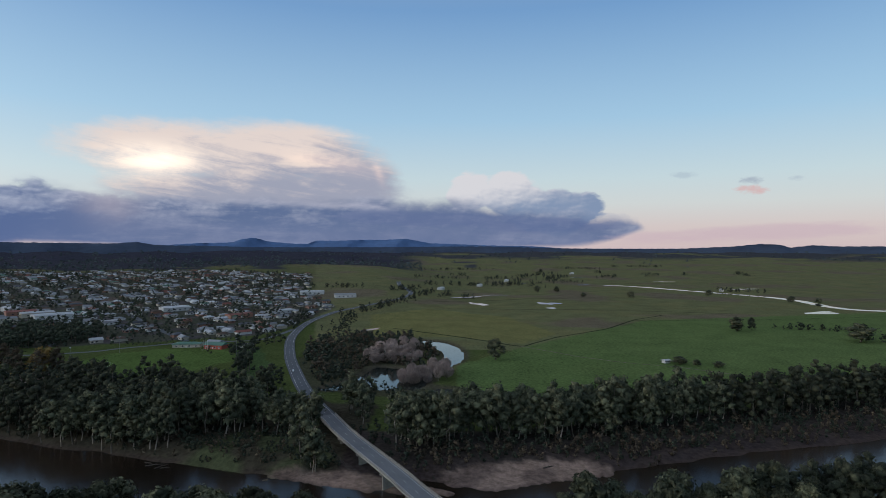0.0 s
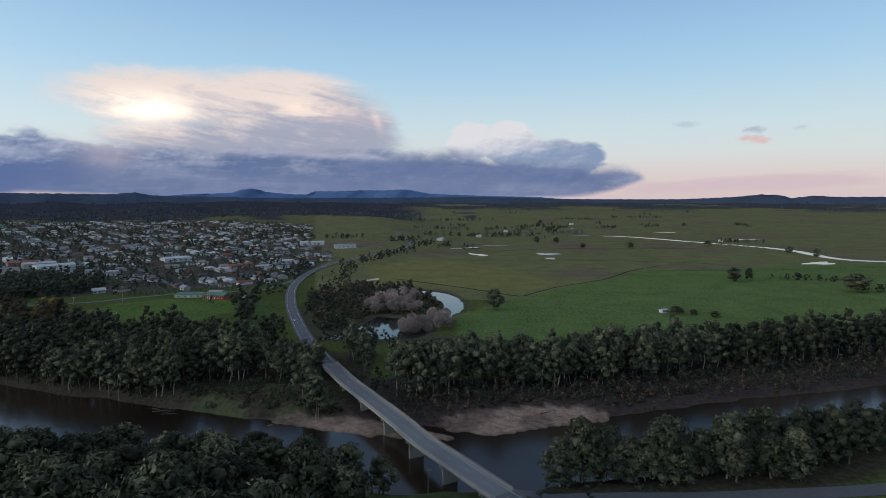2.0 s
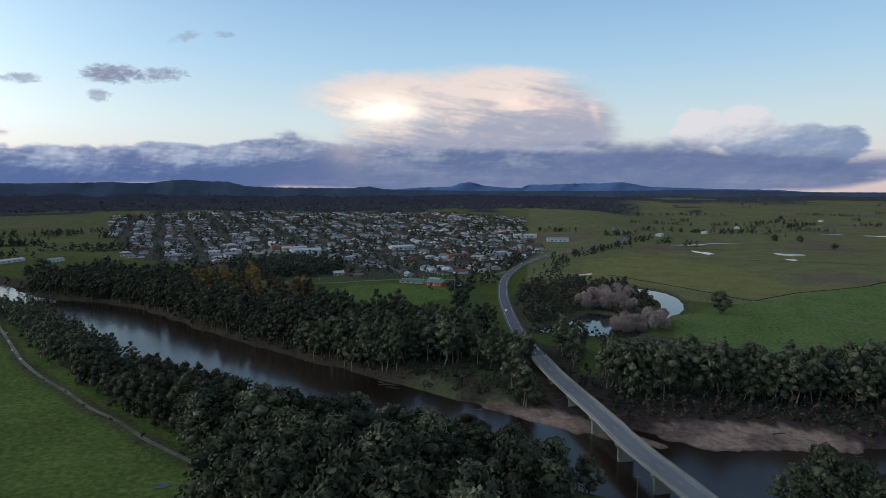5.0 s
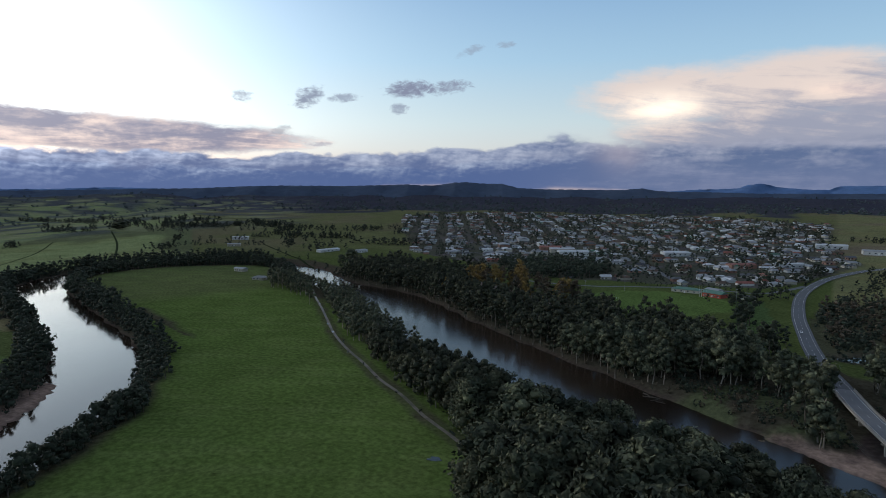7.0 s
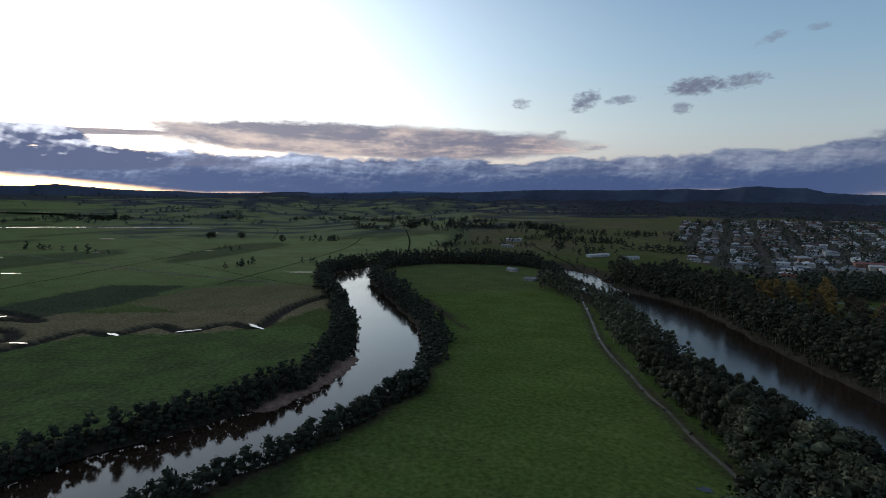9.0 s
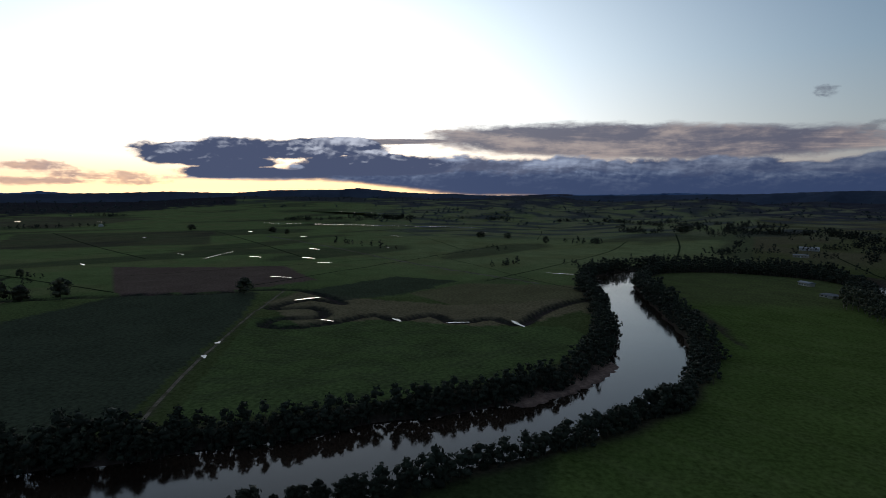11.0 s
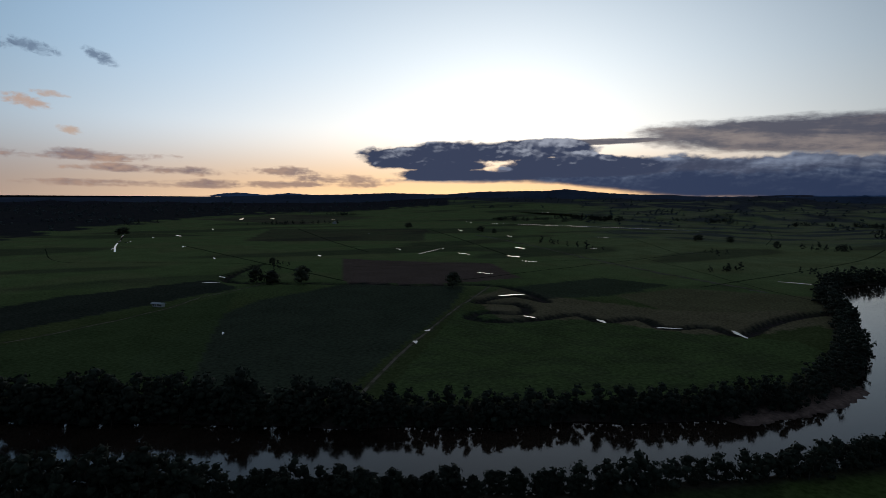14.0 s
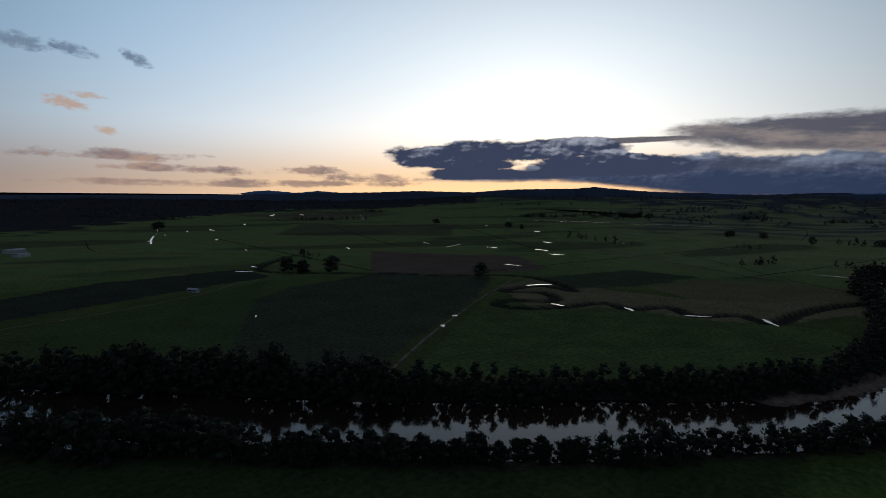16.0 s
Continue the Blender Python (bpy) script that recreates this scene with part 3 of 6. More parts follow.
def grid_mesh(name, X, Y, Z, mat, closed=False):
    """A sheet through a grid of points."""
    nr, nc = X.shape
    co = np.stack([X, Y, Z], -1).reshape(-1, 3).astype(np.float32)
    i = np.arange((nr - 1) * nc).reshape(nr - 1, nc)
    if not closed:
        i = i[:, :-1]
    a = i.ravel()
    j = np.where((a % nc) == nc - 1, a - nc + 1, a + 1) if closed else a + 1
    quads = np.stack([a, j, j + nc, a + nc], 1).astype(np.int32)
    me = bpy.data.meshes.new(name)
    me.vertices.add(len(co))
    me.vertices.foreach_set("co", co.ravel())
    me.loops.add(quads.size)
    me.loops.foreach_set("vertex_index", quads.ravel())
    me.polygons.add(len(quads))
    me.polygons.foreach_set("loop_start", np.arange(0, quads.size, 4, dtype=np.int32))
    me.polygons.foreach_set("use_smooth", np.ones(len(quads), bool))
    me.materials.append(mat)
    me.update(calc_edges=True)
    return me


def ribbon(name, line, width, mat, lift=0.08, z=None):
    """A strip that follows the ground along a plan line."""
    p = line[:, :2]
    t = np.gradient(p, axis=0)
    t /= np.linalg.norm(t, axis=1)[:, None]
    nrm = np.stack([t[:, 1], -t[:, 0]], 1)
    offs = np.linspace(-width / 2, width / 2, 4)
    X = p[:, 0, None] + nrm[:, 0, None] * offs
    Y = p[:, 1, None] + nrm[:, 1, None] * offs
    if z is None:
        Z = heights(X.ravel(), Y.ravel()).reshape(X.shape)
        Z = Z.max(1)[:, None] + lift + 0 * X
    else:
        Z = np.asarray(z)[:, None] + lift + 0 * X
    return grid_mesh(name, X, Y, Z, mat)


# ---- ground ----
az = np.radians(np.concatenate([np.arange(-42, 164, 0.37), np.arange(164, 318, 2.0)]))
rr = [0.02]
while rr[-1] < 4880:
    rr.append(rr[-1] * (1.0092 if 110 < rr[-1] < 1100 else 1.016) + 0.4)
rr = np.array(rr)
RR, AA = np.meshgrid(rr, az, indexing="ij")
GX, GY = -RR * np.sin(AA), RR * np.cos(AA)
gx, gy = GX.ravel(), GY.ravel()
gz, river_d, river_side, river_k, creek_d, sand_d, pool_d = land(gx, gy)


def ground_tint(x, y):
    """Base colour of the land by field, bank, bar and wood, with haze and low sunlight in the far parts."""
    n1, n2, n3 = wave(x, y, 130, 11), wave(x, y, 37, 12), wave(x, y, 400, 13)
    r = np.hypot(x, y)
    azd = np.degrees(np.arctan2(-x, y))
    col = np.empty((len(x), 3))
    col[:] = (0.062, 0.092, 0.022)

    def lay(mask, c, k=1.0):
        mask = np.clip(np.asarray(mask, float), 0, 1)[:, None] * k
        col[:] = col * (1 - mask) + np.array(c) * mask

    def field(poly, c, k=1.0):
        wx, wy = x + n2 * 1.5, y + n2 * 1.5
        lay(inside(wx, wy, poly), c, k)

    # northern flood plain: yellower near the pools, browner far off
    north = (azd < 14) & (y > 330)
    lay(smooth((r - 900) / 300) * smooth((azd - 8) / 6) * (azd < 110), (0.100, 0.118, 0.042), 0.85)
    lay(smooth((n3 + n1 * 0.5) * 1.6) * smooth((r - 900) / 300) * smooth((azd - 8) / 6) * (azd < 110), (0.115, 0.112, 0.055), 0.6)
    lay(north & (r > 600), (0.128, 0.146, 0.056), 0.85)
    lay(smooth((n1 + 0.2) * 1.3) * (north & (r > 500)), (0.140, 0.148, 0.052), 0.6)
    lay(smooth((n3 + n1 * 0.4 - 0.2) * 1.6) * (north & (r > 800)), (0.125, 0.108, 0.066), 0.65)
    field([(-5, 380), (-6, 520), (60, 620), (250, 860), (700, 1000), (900, 700), (500, 480), (260, 440), (150, 400)], (0.088, 0.148, 0.038), 0.9)
    field([(-110, 680), (-20, 690), (60, 640), (110, 720), (60, 900), (-60, 1000), (-140, 900)], (0.150, 0.162, 0.046), 0.75)
    # western plain
    west = (azd > 70) & (river_side < 0)
    lay(west, (0.058, 0.088, 0.024), 0.85)
    lay(smooth(n1 * 1.2) * west, (0.072, 0.100, 0.027), 0.7)
    lay(smooth(n3 * 1.6) * (west & (r > 900)), (0.080, 0.085, 0.034), 0.6)
    # paler with distance: grazing sunlight and haze put into the grass colour
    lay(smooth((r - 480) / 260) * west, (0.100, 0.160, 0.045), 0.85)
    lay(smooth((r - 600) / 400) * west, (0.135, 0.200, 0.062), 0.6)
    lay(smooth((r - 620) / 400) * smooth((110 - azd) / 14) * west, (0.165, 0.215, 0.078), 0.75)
    lay(smooth(wave(x, y, 210, 14) * 2) * smooth((r - 560) / 200) * west, (0.135, 0.165, 0.056), 0.6)
    lay(smooth(wave(x * 0.5 + y * 0.9, x * 0.2, 170, 15) * 3 - 0.6) * smooth((r - 600) / 200) * west, (0.050, 0.066, 0.030), 0.65)
    field([(-236, -150), (-459, -214), (-466, -111), (-457, -27), (-465, 38), (-430, 55), (-370, 25), (-300, -30)], (0.072, 0.120, 0.032), 0.95)
    field([(-228, -170), (-455, -222), (-575, -262), (-545, -386), (-510, -384), (-407, -390), (-320, -361), (-215, -310), (-190, -215)], (0.043, 0.064, 0.031), 0.95)
    field([(-300, -330), (-430, -440), (-340, -425), (-200, -415), (-150, -330), (-190, -230)], (0.054, 0.092, 0.026), 0.9)
    field([(-735, -540), (-540, -392), (-572, -300), (-670, -234), (-800, -325), (-765, -400)], (0.112, 0.090, 0.060), 0.9)
    field([(-470, 5), (-455, -30), (-470, -110), (-440, -170), (-520, -230), (-600, -220), (-560, -150), (-540, -60), (-560, 0), (-600, 40), (-560, 70)], (0.150, 0.145, 0.066), 0.9)
    field([(-520, 60), (-600, 40), (-560, 0), (-540, -60), (-600, -110), (-680, -60), (-690, 60), (-600, 95)], (0.120, 0.125, 0.052), 0.85)
    field([(-600, -110), (-545, -165), (-600, -215), (-720, -150), (-700, -70)], (0.042, 0.062, 0.029), 0.9)
    field([(-240, -450), (-450, -460), (-480, -530), (-330, -560), (-150, -520), (-120, -450)], (0.028, 0.040, 0.024), 0.9)
    field([(-900, -900), (-1250, -1150), (-1500, -800), (-1100, -600)], (0.052, 0.046, 0.032), 0.55)
    field([(-1500, -1750), (-1950, -1700), (-2000, -1300), (-1500, -1250)], (0.078, 0.070, 0.045), 0.6)
    # stripes of drilling in two western fields
    drill = np.sin((x * 0.55 + y * 0.83) * 0.9) * 0.5 + 0.5
    lay(drill * inside(x, y, [(-236, -150), (-459, -214), (-460, -20), (-400, 40), (-300, -30)]) * smooth(n2 + 0.5), (0.034, 0.040, 0.021), 0.55)
    # peninsula pasture
    home = (river_side > 0) & (x < -60) & (river_d > 0) & (river_d < 400)
    lay(home, (0.068, 0.118, 0.022), 0.95)
    lay(home * smooth((-x - 560) / 60) * 0.8, (0.080, 0.105, 0.034))
    lay(home * smooth(n2 * 1.3 - 0.1) * 0.35, (0.086, 0.130, 0.030))
    lay(home * smooth(wave(x * 0.73 * 0.12 + y * 0.68 * 0.12 + 4, -x * 0.68 + y * 0.73, 17, 16) * 1.2) * 0.45, (0.092, 0.140, 0.034))
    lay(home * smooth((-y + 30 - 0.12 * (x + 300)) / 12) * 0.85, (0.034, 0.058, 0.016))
    # town ground: yards, streets and lawns
    lay(inside(x, y, TOWN) & (river_side < 0), (0.062, 0.070, 0.045), 0.8)
    lay(smooth((wave(x, y, 60, 21) - 0.1) * 2) * inside(x, y, TOWN), (0.085, 0.082, 0.075), 0.6)
    field(OVAL, (0.075, 0.130, 0.028), 0.95)
    field([(-250, 640), (-205, 600), (-180, 540), (-150, 470), (-175, 450), (-200, 520), (-230, 600)], (0.055, 0.105, 0.03), 0.8)
    # far wooded country and paddocks, distance haze put into their colours
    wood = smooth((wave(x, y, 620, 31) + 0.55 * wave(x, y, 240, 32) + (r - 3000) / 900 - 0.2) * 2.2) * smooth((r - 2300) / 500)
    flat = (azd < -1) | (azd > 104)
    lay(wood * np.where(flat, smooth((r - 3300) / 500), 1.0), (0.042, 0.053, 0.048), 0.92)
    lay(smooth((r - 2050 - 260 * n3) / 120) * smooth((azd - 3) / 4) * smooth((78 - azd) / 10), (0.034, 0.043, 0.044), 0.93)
    lay(smooth((r - np.interp(azd, [118, 137, 152, 170], [3300, 2500, 1500, 1300]) - 120 * n1) / 60) * (azd > 116), (0.026, 0.032, 0.028), 0.95)
    lay(smooth((wave(x, y, 330, 33) + 0.4 * wave(x, y, 120, 34) - 0.1) * 3) * smooth((r - 1350) / 250) * smooth((azd - 58) / 6) * smooth((106 - azd) / 8), (0.055, 0.070, 0.062), 0.8)
    lay(smooth((-wave(x, y, 330, 33) - 0.4 * wave(x, y, 120, 34) - 0.15) * 3) * smooth((r - 1350) / 250) * smooth((4000 - r) / 300) * smooth((azd - 58) / 6) * smooth((106 - azd) / 8), (0.150, 0.178, 0.080), 0.85)
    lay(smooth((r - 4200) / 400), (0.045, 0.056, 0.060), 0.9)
    # river margins
    outer = (river_side < 0) & (x > -640) & (x < -55) & (y > 100)
    depth = np.where(outer, 115, np.where((river_side > 0) & (x > -560) & (y > 150), 38, 20))
    lay(smooth((depth - river_d) / 8) * (river_d > -10), (0.046, 0.044, 0.026), 0.85)
    right_bank = (river_side < 0) & (x > -60) & (y > 200)
    lay(right_bank * smooth((62 - river_d) / 6) * (river_d > -10), (0.045, 0.042, 0.030), 0.9)
    lay(right_bank * smooth((30 - river_d) / 8) * smooth(n2 * 1.5 + 0.5) * (river_d > -10), (0.056, 0.050, 0.032), 0.8)
    lay(smooth((4 - river_d) / 4), (0.052, 0.045, 0.028), 0.85)
    lay(inside(x, y, [(-95, 262), (-150, 295), (-120, 330), (-70, 310), (-62, 290)]) * smooth(n2 + 0.8), (0.060, 0.085, 0.030), 0.8)
    lay(inside(x, y, [(-60, 222), (-25, 212), (20, 222), (16, 196), (-10, 178), (-60, 190)]), (0.060, 0.095, 0.028), 0.9)
    lay(inside(x, y, [(-110, 345), (-82, 338), (-96, 380), (-120, 400), (-135, 380)]), (0.058, 0.092, 0.028), 0.9)
    lay(smooth((3 - sand_d) / 5), (0.235, 0.19, 0.118), 0.95)
    lay(smooth((3 - sand_d) / 5) * smooth(n2 * 1.8 - 0.2), (0.105, 0.088, 0.056), 0.8)
    # creek grass, mud and the billabong's edge
    lay(smooth((8 - creek_d) / 2.5), (0.020, 0.028, 0.016), 0.92)
    lay(smooth((3 - creek_d) / 2), (0.05, 0.043, 0.032), 0.8)
    lay(smooth((9 - pool_d) / 8), (0.060, 0.056, 0.034), 0.8)
    lay(inside(x, y, [(-165, 640), (-150, 540), (-115, 425), (-30, 400), (-20, 470), (-40, 520), (-45, 640), (-100, 680)]), (0.060, 0.062, 0.034), 0.7)
    # worn verges
    for line, w, c in ((TRACK, 6.5, (0.050, 0.047, 0.028)), (WEST_TRACK, 3.5, (0.075, 0.066, 0.046)), (SOUTH_TRACK, 3, (0.07, 0.07, 0.045)), (FAR_ROAD, 6, (0.13, 0.125, 0.11))):
        d = near_line(x, y, line)[0]
        lay(smooth((w - d) / 3) * (0.7 + 0.3 * n2), c, 0.85)
    lay(smooth((13 - np.hypot(x + 140, y - 150) + 3 * n2) / 5), (0.050, 0.044, 0.027), 0.85)
    return np.clip(col * np.array([1.12, 1.0, 1.25]) + np.array([0.004, 0.0, 0.004]), 0.005, 1)


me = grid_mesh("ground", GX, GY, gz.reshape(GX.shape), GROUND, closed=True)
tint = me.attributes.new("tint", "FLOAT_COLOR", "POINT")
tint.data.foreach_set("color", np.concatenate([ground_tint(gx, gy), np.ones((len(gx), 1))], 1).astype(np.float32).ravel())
tagged(new("ground", me), "green river flats with fields, banks and sand bars", "ground", kind="structure")

# river water: a strip a little wider than the channel
p = RIVER
t = np.gradient(p[:, :2], axis=0)
t /= np.linalg.norm(t, axis=1)[:, None]
offs = np.linspace(-1, 1, 5)
X = p[:, 0, None] + t[:, 1, None] * offs * (p[:, 2, None] + 7)
Y = p[:, 1, None] - t[:, 0, None] * offs * (p[:, 2, None] + 7)
tagged(new("river_water", grid_mesh("river_water", X, Y, 0 * X + WATER_Z, WATER)), "calm brown river reflecting the evening sky", "river", kind="structure")


def pond(poly, z, name="pond_water", mat=None):
    line = spline(list(poly) + [poly[0]], 4.0)[:-1]
    v = [(q[0], q[1], z) for q in line]
    bm = bmesh.new()
    bm.faces.new([bm.verts.new(q) for q in v])
    bmesh.ops.triangulate(bm, faces=bm.faces)
    me = bpy.data.meshes.new(name)
    bm.to_mesh(me)
    bm.free()
    me.materials.append(mat or POND)
    return tagged(new(name, me), "still pond water on the flats", "pond", kind="structure")


def grown(poly, by):
    c = np.mean(poly, 0)
    return [tuple(c + (np.array(q) - c) * (1 + by / np.linalg.norm(np.array(q) - c))) for q in poly]


for poly in (POOL_UP, POOL_MID, POOL_LOW):
    pond(grown(poly, 1.0), -1.3)


def puddle(x, y, length, width, angle, seed):
    """A flat sheet of flood water with an uneven rim."""
    x, y = drape(x, y)
    r = random.Random(seed)
    n = 22
    ph = [r.random() * 6.28 for _ in range(3)]
    pts = []
    for i in range(n):
        a = 6.2832 * i / n
        k = 1 + 0.28 * math.sin(2 * a + ph[0]) + 0.22 * math.sin(3 * a + ph[1]) + 0.15 * math.sin(5 * a + ph[2])
        u, v = math.cos(a) * length / 2 * k, math.sin(a) * width / 2 * k
        pts.append((x + u * math.cos(angle) - v * math.sin(angle), y + u * math.sin(angle) + v * math.cos(angle)))
    top = heights([q[0] for q in pts], [q[1] for q in pts])
    z = float(np.max(top)) + 0.12
    me = bpy.data.meshes.new("flood_pool")
    me.from_pydata([(q[0], q[1], z) for q in pts] + [(x, y, z)], [], [(i, (i + 1) % n, n) for i in range(n)])
    me.materials.append(POND)
    tagged(new("flood_pool", me), "shallow flood water lying in pasture", "pond", kind="structure")


# distant hills: ridges with the skyline's heights, by direction, their colour blued for haze
def ridge(name, label, mat, r0, profile, thick, rough, seed, foot):
    a = np.radians(np.arange(profile[0][0], profile[-1][0], 0.12))
    deg = np.degrees(a)
    e = np.interp(deg, [q[0] for q in profile], [q[1] for q in profile])
    rs = np.random.RandomState(seed)
    jig = sum(np.sin(deg * f + rs.rand() * 6) * k for f, k in ((7.0, 0.012), (19.0, 0.008), (41.0, 0.006))) * rough
    crest = 100 + r0 * np.tan(np.radians(e + jig))
    rows = [(r0 - thick, 0.0), (r0 - thick * 0.75, 0.28), (r0 - thick * 0.45, 0.62), (r0 - thick * 0.2, 0.88), (r0, 1.0), (r0 + 60, 0.75)]
    X, Y, Z = [], [], []
    for i, (r, k) in enumerate(rows):
        wob = 1 + 0.008 * np.sin(deg * 1.3 + i) + 0.003 * np.sin(deg * 4.1 + 2 * i) * (0 < i < 5)
        X.append(-np.sin(a) * r * wob)
        Y.append(np.cos(a) * r * wob)
        Z.append(foot + (crest - foot) * k * (1 + (0.05 * np.sin(deg * 1.7 + 1.7 * i)) * (0 < i < 4)))
    tagged(new(name, grid_mesh(name, np.array(X), np.array(Y), np.array(Z), mat)), label, "hills", kind="structure")


ridge("backdrop_mountains", "far mountains on the horizon, haze blue in their colour", MOUNT, 4830,
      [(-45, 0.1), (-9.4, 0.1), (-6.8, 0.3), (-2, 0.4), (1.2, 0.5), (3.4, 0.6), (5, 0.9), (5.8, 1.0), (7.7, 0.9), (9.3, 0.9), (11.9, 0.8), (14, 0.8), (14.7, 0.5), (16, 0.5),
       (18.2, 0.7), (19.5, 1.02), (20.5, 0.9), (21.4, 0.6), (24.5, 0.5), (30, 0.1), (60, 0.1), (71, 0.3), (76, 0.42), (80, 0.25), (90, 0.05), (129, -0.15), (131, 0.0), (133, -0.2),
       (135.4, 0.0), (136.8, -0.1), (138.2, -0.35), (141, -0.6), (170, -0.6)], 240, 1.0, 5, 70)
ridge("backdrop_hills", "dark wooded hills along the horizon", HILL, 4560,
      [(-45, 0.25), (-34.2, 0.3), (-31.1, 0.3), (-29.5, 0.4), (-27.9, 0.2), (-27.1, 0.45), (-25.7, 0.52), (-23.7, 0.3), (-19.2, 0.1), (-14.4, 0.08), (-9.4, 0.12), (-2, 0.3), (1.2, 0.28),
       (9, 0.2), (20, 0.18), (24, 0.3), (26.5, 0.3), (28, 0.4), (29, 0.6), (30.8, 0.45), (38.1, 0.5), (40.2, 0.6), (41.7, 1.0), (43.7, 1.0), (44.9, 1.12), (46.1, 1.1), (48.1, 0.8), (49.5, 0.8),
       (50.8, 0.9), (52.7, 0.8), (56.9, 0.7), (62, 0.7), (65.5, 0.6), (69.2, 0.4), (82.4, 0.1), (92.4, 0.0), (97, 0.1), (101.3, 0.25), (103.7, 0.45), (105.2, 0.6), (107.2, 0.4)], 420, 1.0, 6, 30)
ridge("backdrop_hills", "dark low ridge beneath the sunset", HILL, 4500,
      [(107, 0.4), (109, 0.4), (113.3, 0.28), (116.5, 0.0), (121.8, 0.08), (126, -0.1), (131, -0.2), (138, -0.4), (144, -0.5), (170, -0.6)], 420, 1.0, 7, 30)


# ---- trees: templates ----
def ball(sub):
    bm = bmesh.new()
    bmesh.ops.create_icosphere(bm, subdivisions=sub, radius=1.0)
    v = np.array([q.co[:] for q in bm.verts])
    f = np.array([[q.index for q in g.verts] for g in bm.faces])
    bm.free()
    return v, f


BALLS = {1: ball(1), 2: ball(2)}


def tube(points, radii, sides=6):
    """A tapered limb through points, as vertices and quads."""
    v, f = [], []
    for i, (p, r) in enumerate(zip(points, radii)):
        d = Vector(points[min(i + 1, len(points) - 1)]) - Vector(points[max(i - 1, 0)])
        q = d.to_track_quat("Z", "Y").to_matrix() if d.length > 1e-6 else Matrix.Identity(3)
        for s in range(sides):
            a = 6.2832 * s / sides
            v.append(Vector(p) + q @ Vector((math.cos(a) * r, math.sin(a) * r, 0)))
        if i:
            b = (i - 1) * sides
            f += [(b + s, b + (s + 1) % sides, b + sides + (s + 1) % sides, b + sides + s) for s in range(sides)]
    return np.array([q[:] for q in v]), f


def leaves(rs, centre, radius, n, size):
    """Small leaf sprays round a clump, as triangles in pairs."""
    d = rs.normal(size=(n, 3))
    d[:, 2] = d[:, 2] * 0.9 + 0.25
    d /= np.linalg.norm(d, axis=1)[:, None]
    p = centre + d * radius * rs.uniform(0.66, 1.16, (n, 1))
    nrm = d + rs.normal(scale=0.55, size=(n, 3))
    nrm /= np.linalg.norm(nrm, axis=1)[:, None]
    u = np.cross(nrm, rs.normal(size=(n, 3)))
    u /= np.linalg.norm(u, axis=1)[:, None]
    w = np.cross(nrm, u)
    s = size * rs.uniform(0.6, 1.4, (n, 1))
    v = np.stack([p - u * s, p + w * s * 0.55, p + u * s, p - w * s * 0.55], 1).reshape(-1, 3)
    f = [(4 * i, 4 * i + 1, 4 * i + 2, 4 * i + 3) for i in range(n)]
    return v, f


def joined(chunks):
    """One list of vertices and faces out of several."""
    V, F, n = [], [], 0
    for v, f in chunks:
        V.append(np.asarray(v))
        F += [tuple(int(j) + n for j in q) for q in f]
        n += len(v)
    return np.concatenate(V), F


def tree_shape(seed, h, spread, bare=0.35, clumps=14, sub=2, sprays=60, size=0.5, lean=0.0, limbs=5, girth=0.45, flat=0.75, sides=6, tight=1.0, core=0.64):
    """Trunk with limbs, and a crown of uneven clumps with sprays round them."""
    rs = np.random.RandomState(seed)
    wob = rs.normal(scale=0.03 * h, size=(4, 2))
    wob[0] = 0
    trunk = [(wob[i][0] + lean * h * i / 4, wob[i][1], h * (0, 0.28, 0.55, 0.8)[i]) for i in range(4)]
    wood = [tube([(trunk[0][0], trunk[0][1], -1.2)] + trunk, [girth * 1.25, girth, girth * 0.75, girth * 0.5, girth * 0.16], sides)]
    crown = []
    for c in range(clumps):
        a = 6.2832 * (c * 0.618 + rs.uniform(0, 0.15))
        lvl = bare + (1 - bare) * ((c + 0.5) / clumps) ** 0.85
        out = spread * math.sqrt(max(0.05, 1 - ((lvl - bare - 0.35 * (1 - bare)) / (0.75 * (1 - bare))) ** 2)) * rs.uniform(0.45, 1.0)
        if c > clumps - 3:
            out *= 0.35
        rad = tight * spread * rs.uniform(0.30, 0.46) * (1.15 if c < clumps * 0.7 else 0.95)
        ctr = np.array([math.cos(a) * out * 0.72 + lean * h * lvl, math.sin(a) * out * 0.72, h * lvl - rad * 0.35])
        bv, bf = BALLS[sub]
        lump = 1 + 0.20 * np.sin(bv @ rs.normal(scale=2.6, size=3) + rs.rand() * 6) + 0.14 * np.sin(bv @ rs.normal(scale=5.0, size=3) + rs.rand() * 6)
        crown.append((ctr + bv * lump[:, None] * rad * np.array([1.0, 1.0, flat]) * core, bf))
        crown.append(leaves(rs, ctr, np.array([rad, rad, rad * flat]), sprays, size))
        if c < limbs:
            base = np.array(trunk[1]) * (0.5 + 0.1 * c) + np.array(trunk[2]) * (0.5 - 0.1 * c)
            mid = (base + ctr) / 2 + np.array([0, 0, -0.03 * h])
            wood.append(tube([tuple(base), tuple(mid), tuple(ctr)], [girth * 0.42, girth * 0.3, girth * 0.12], 5))
    return joined(wood), joined(crown)


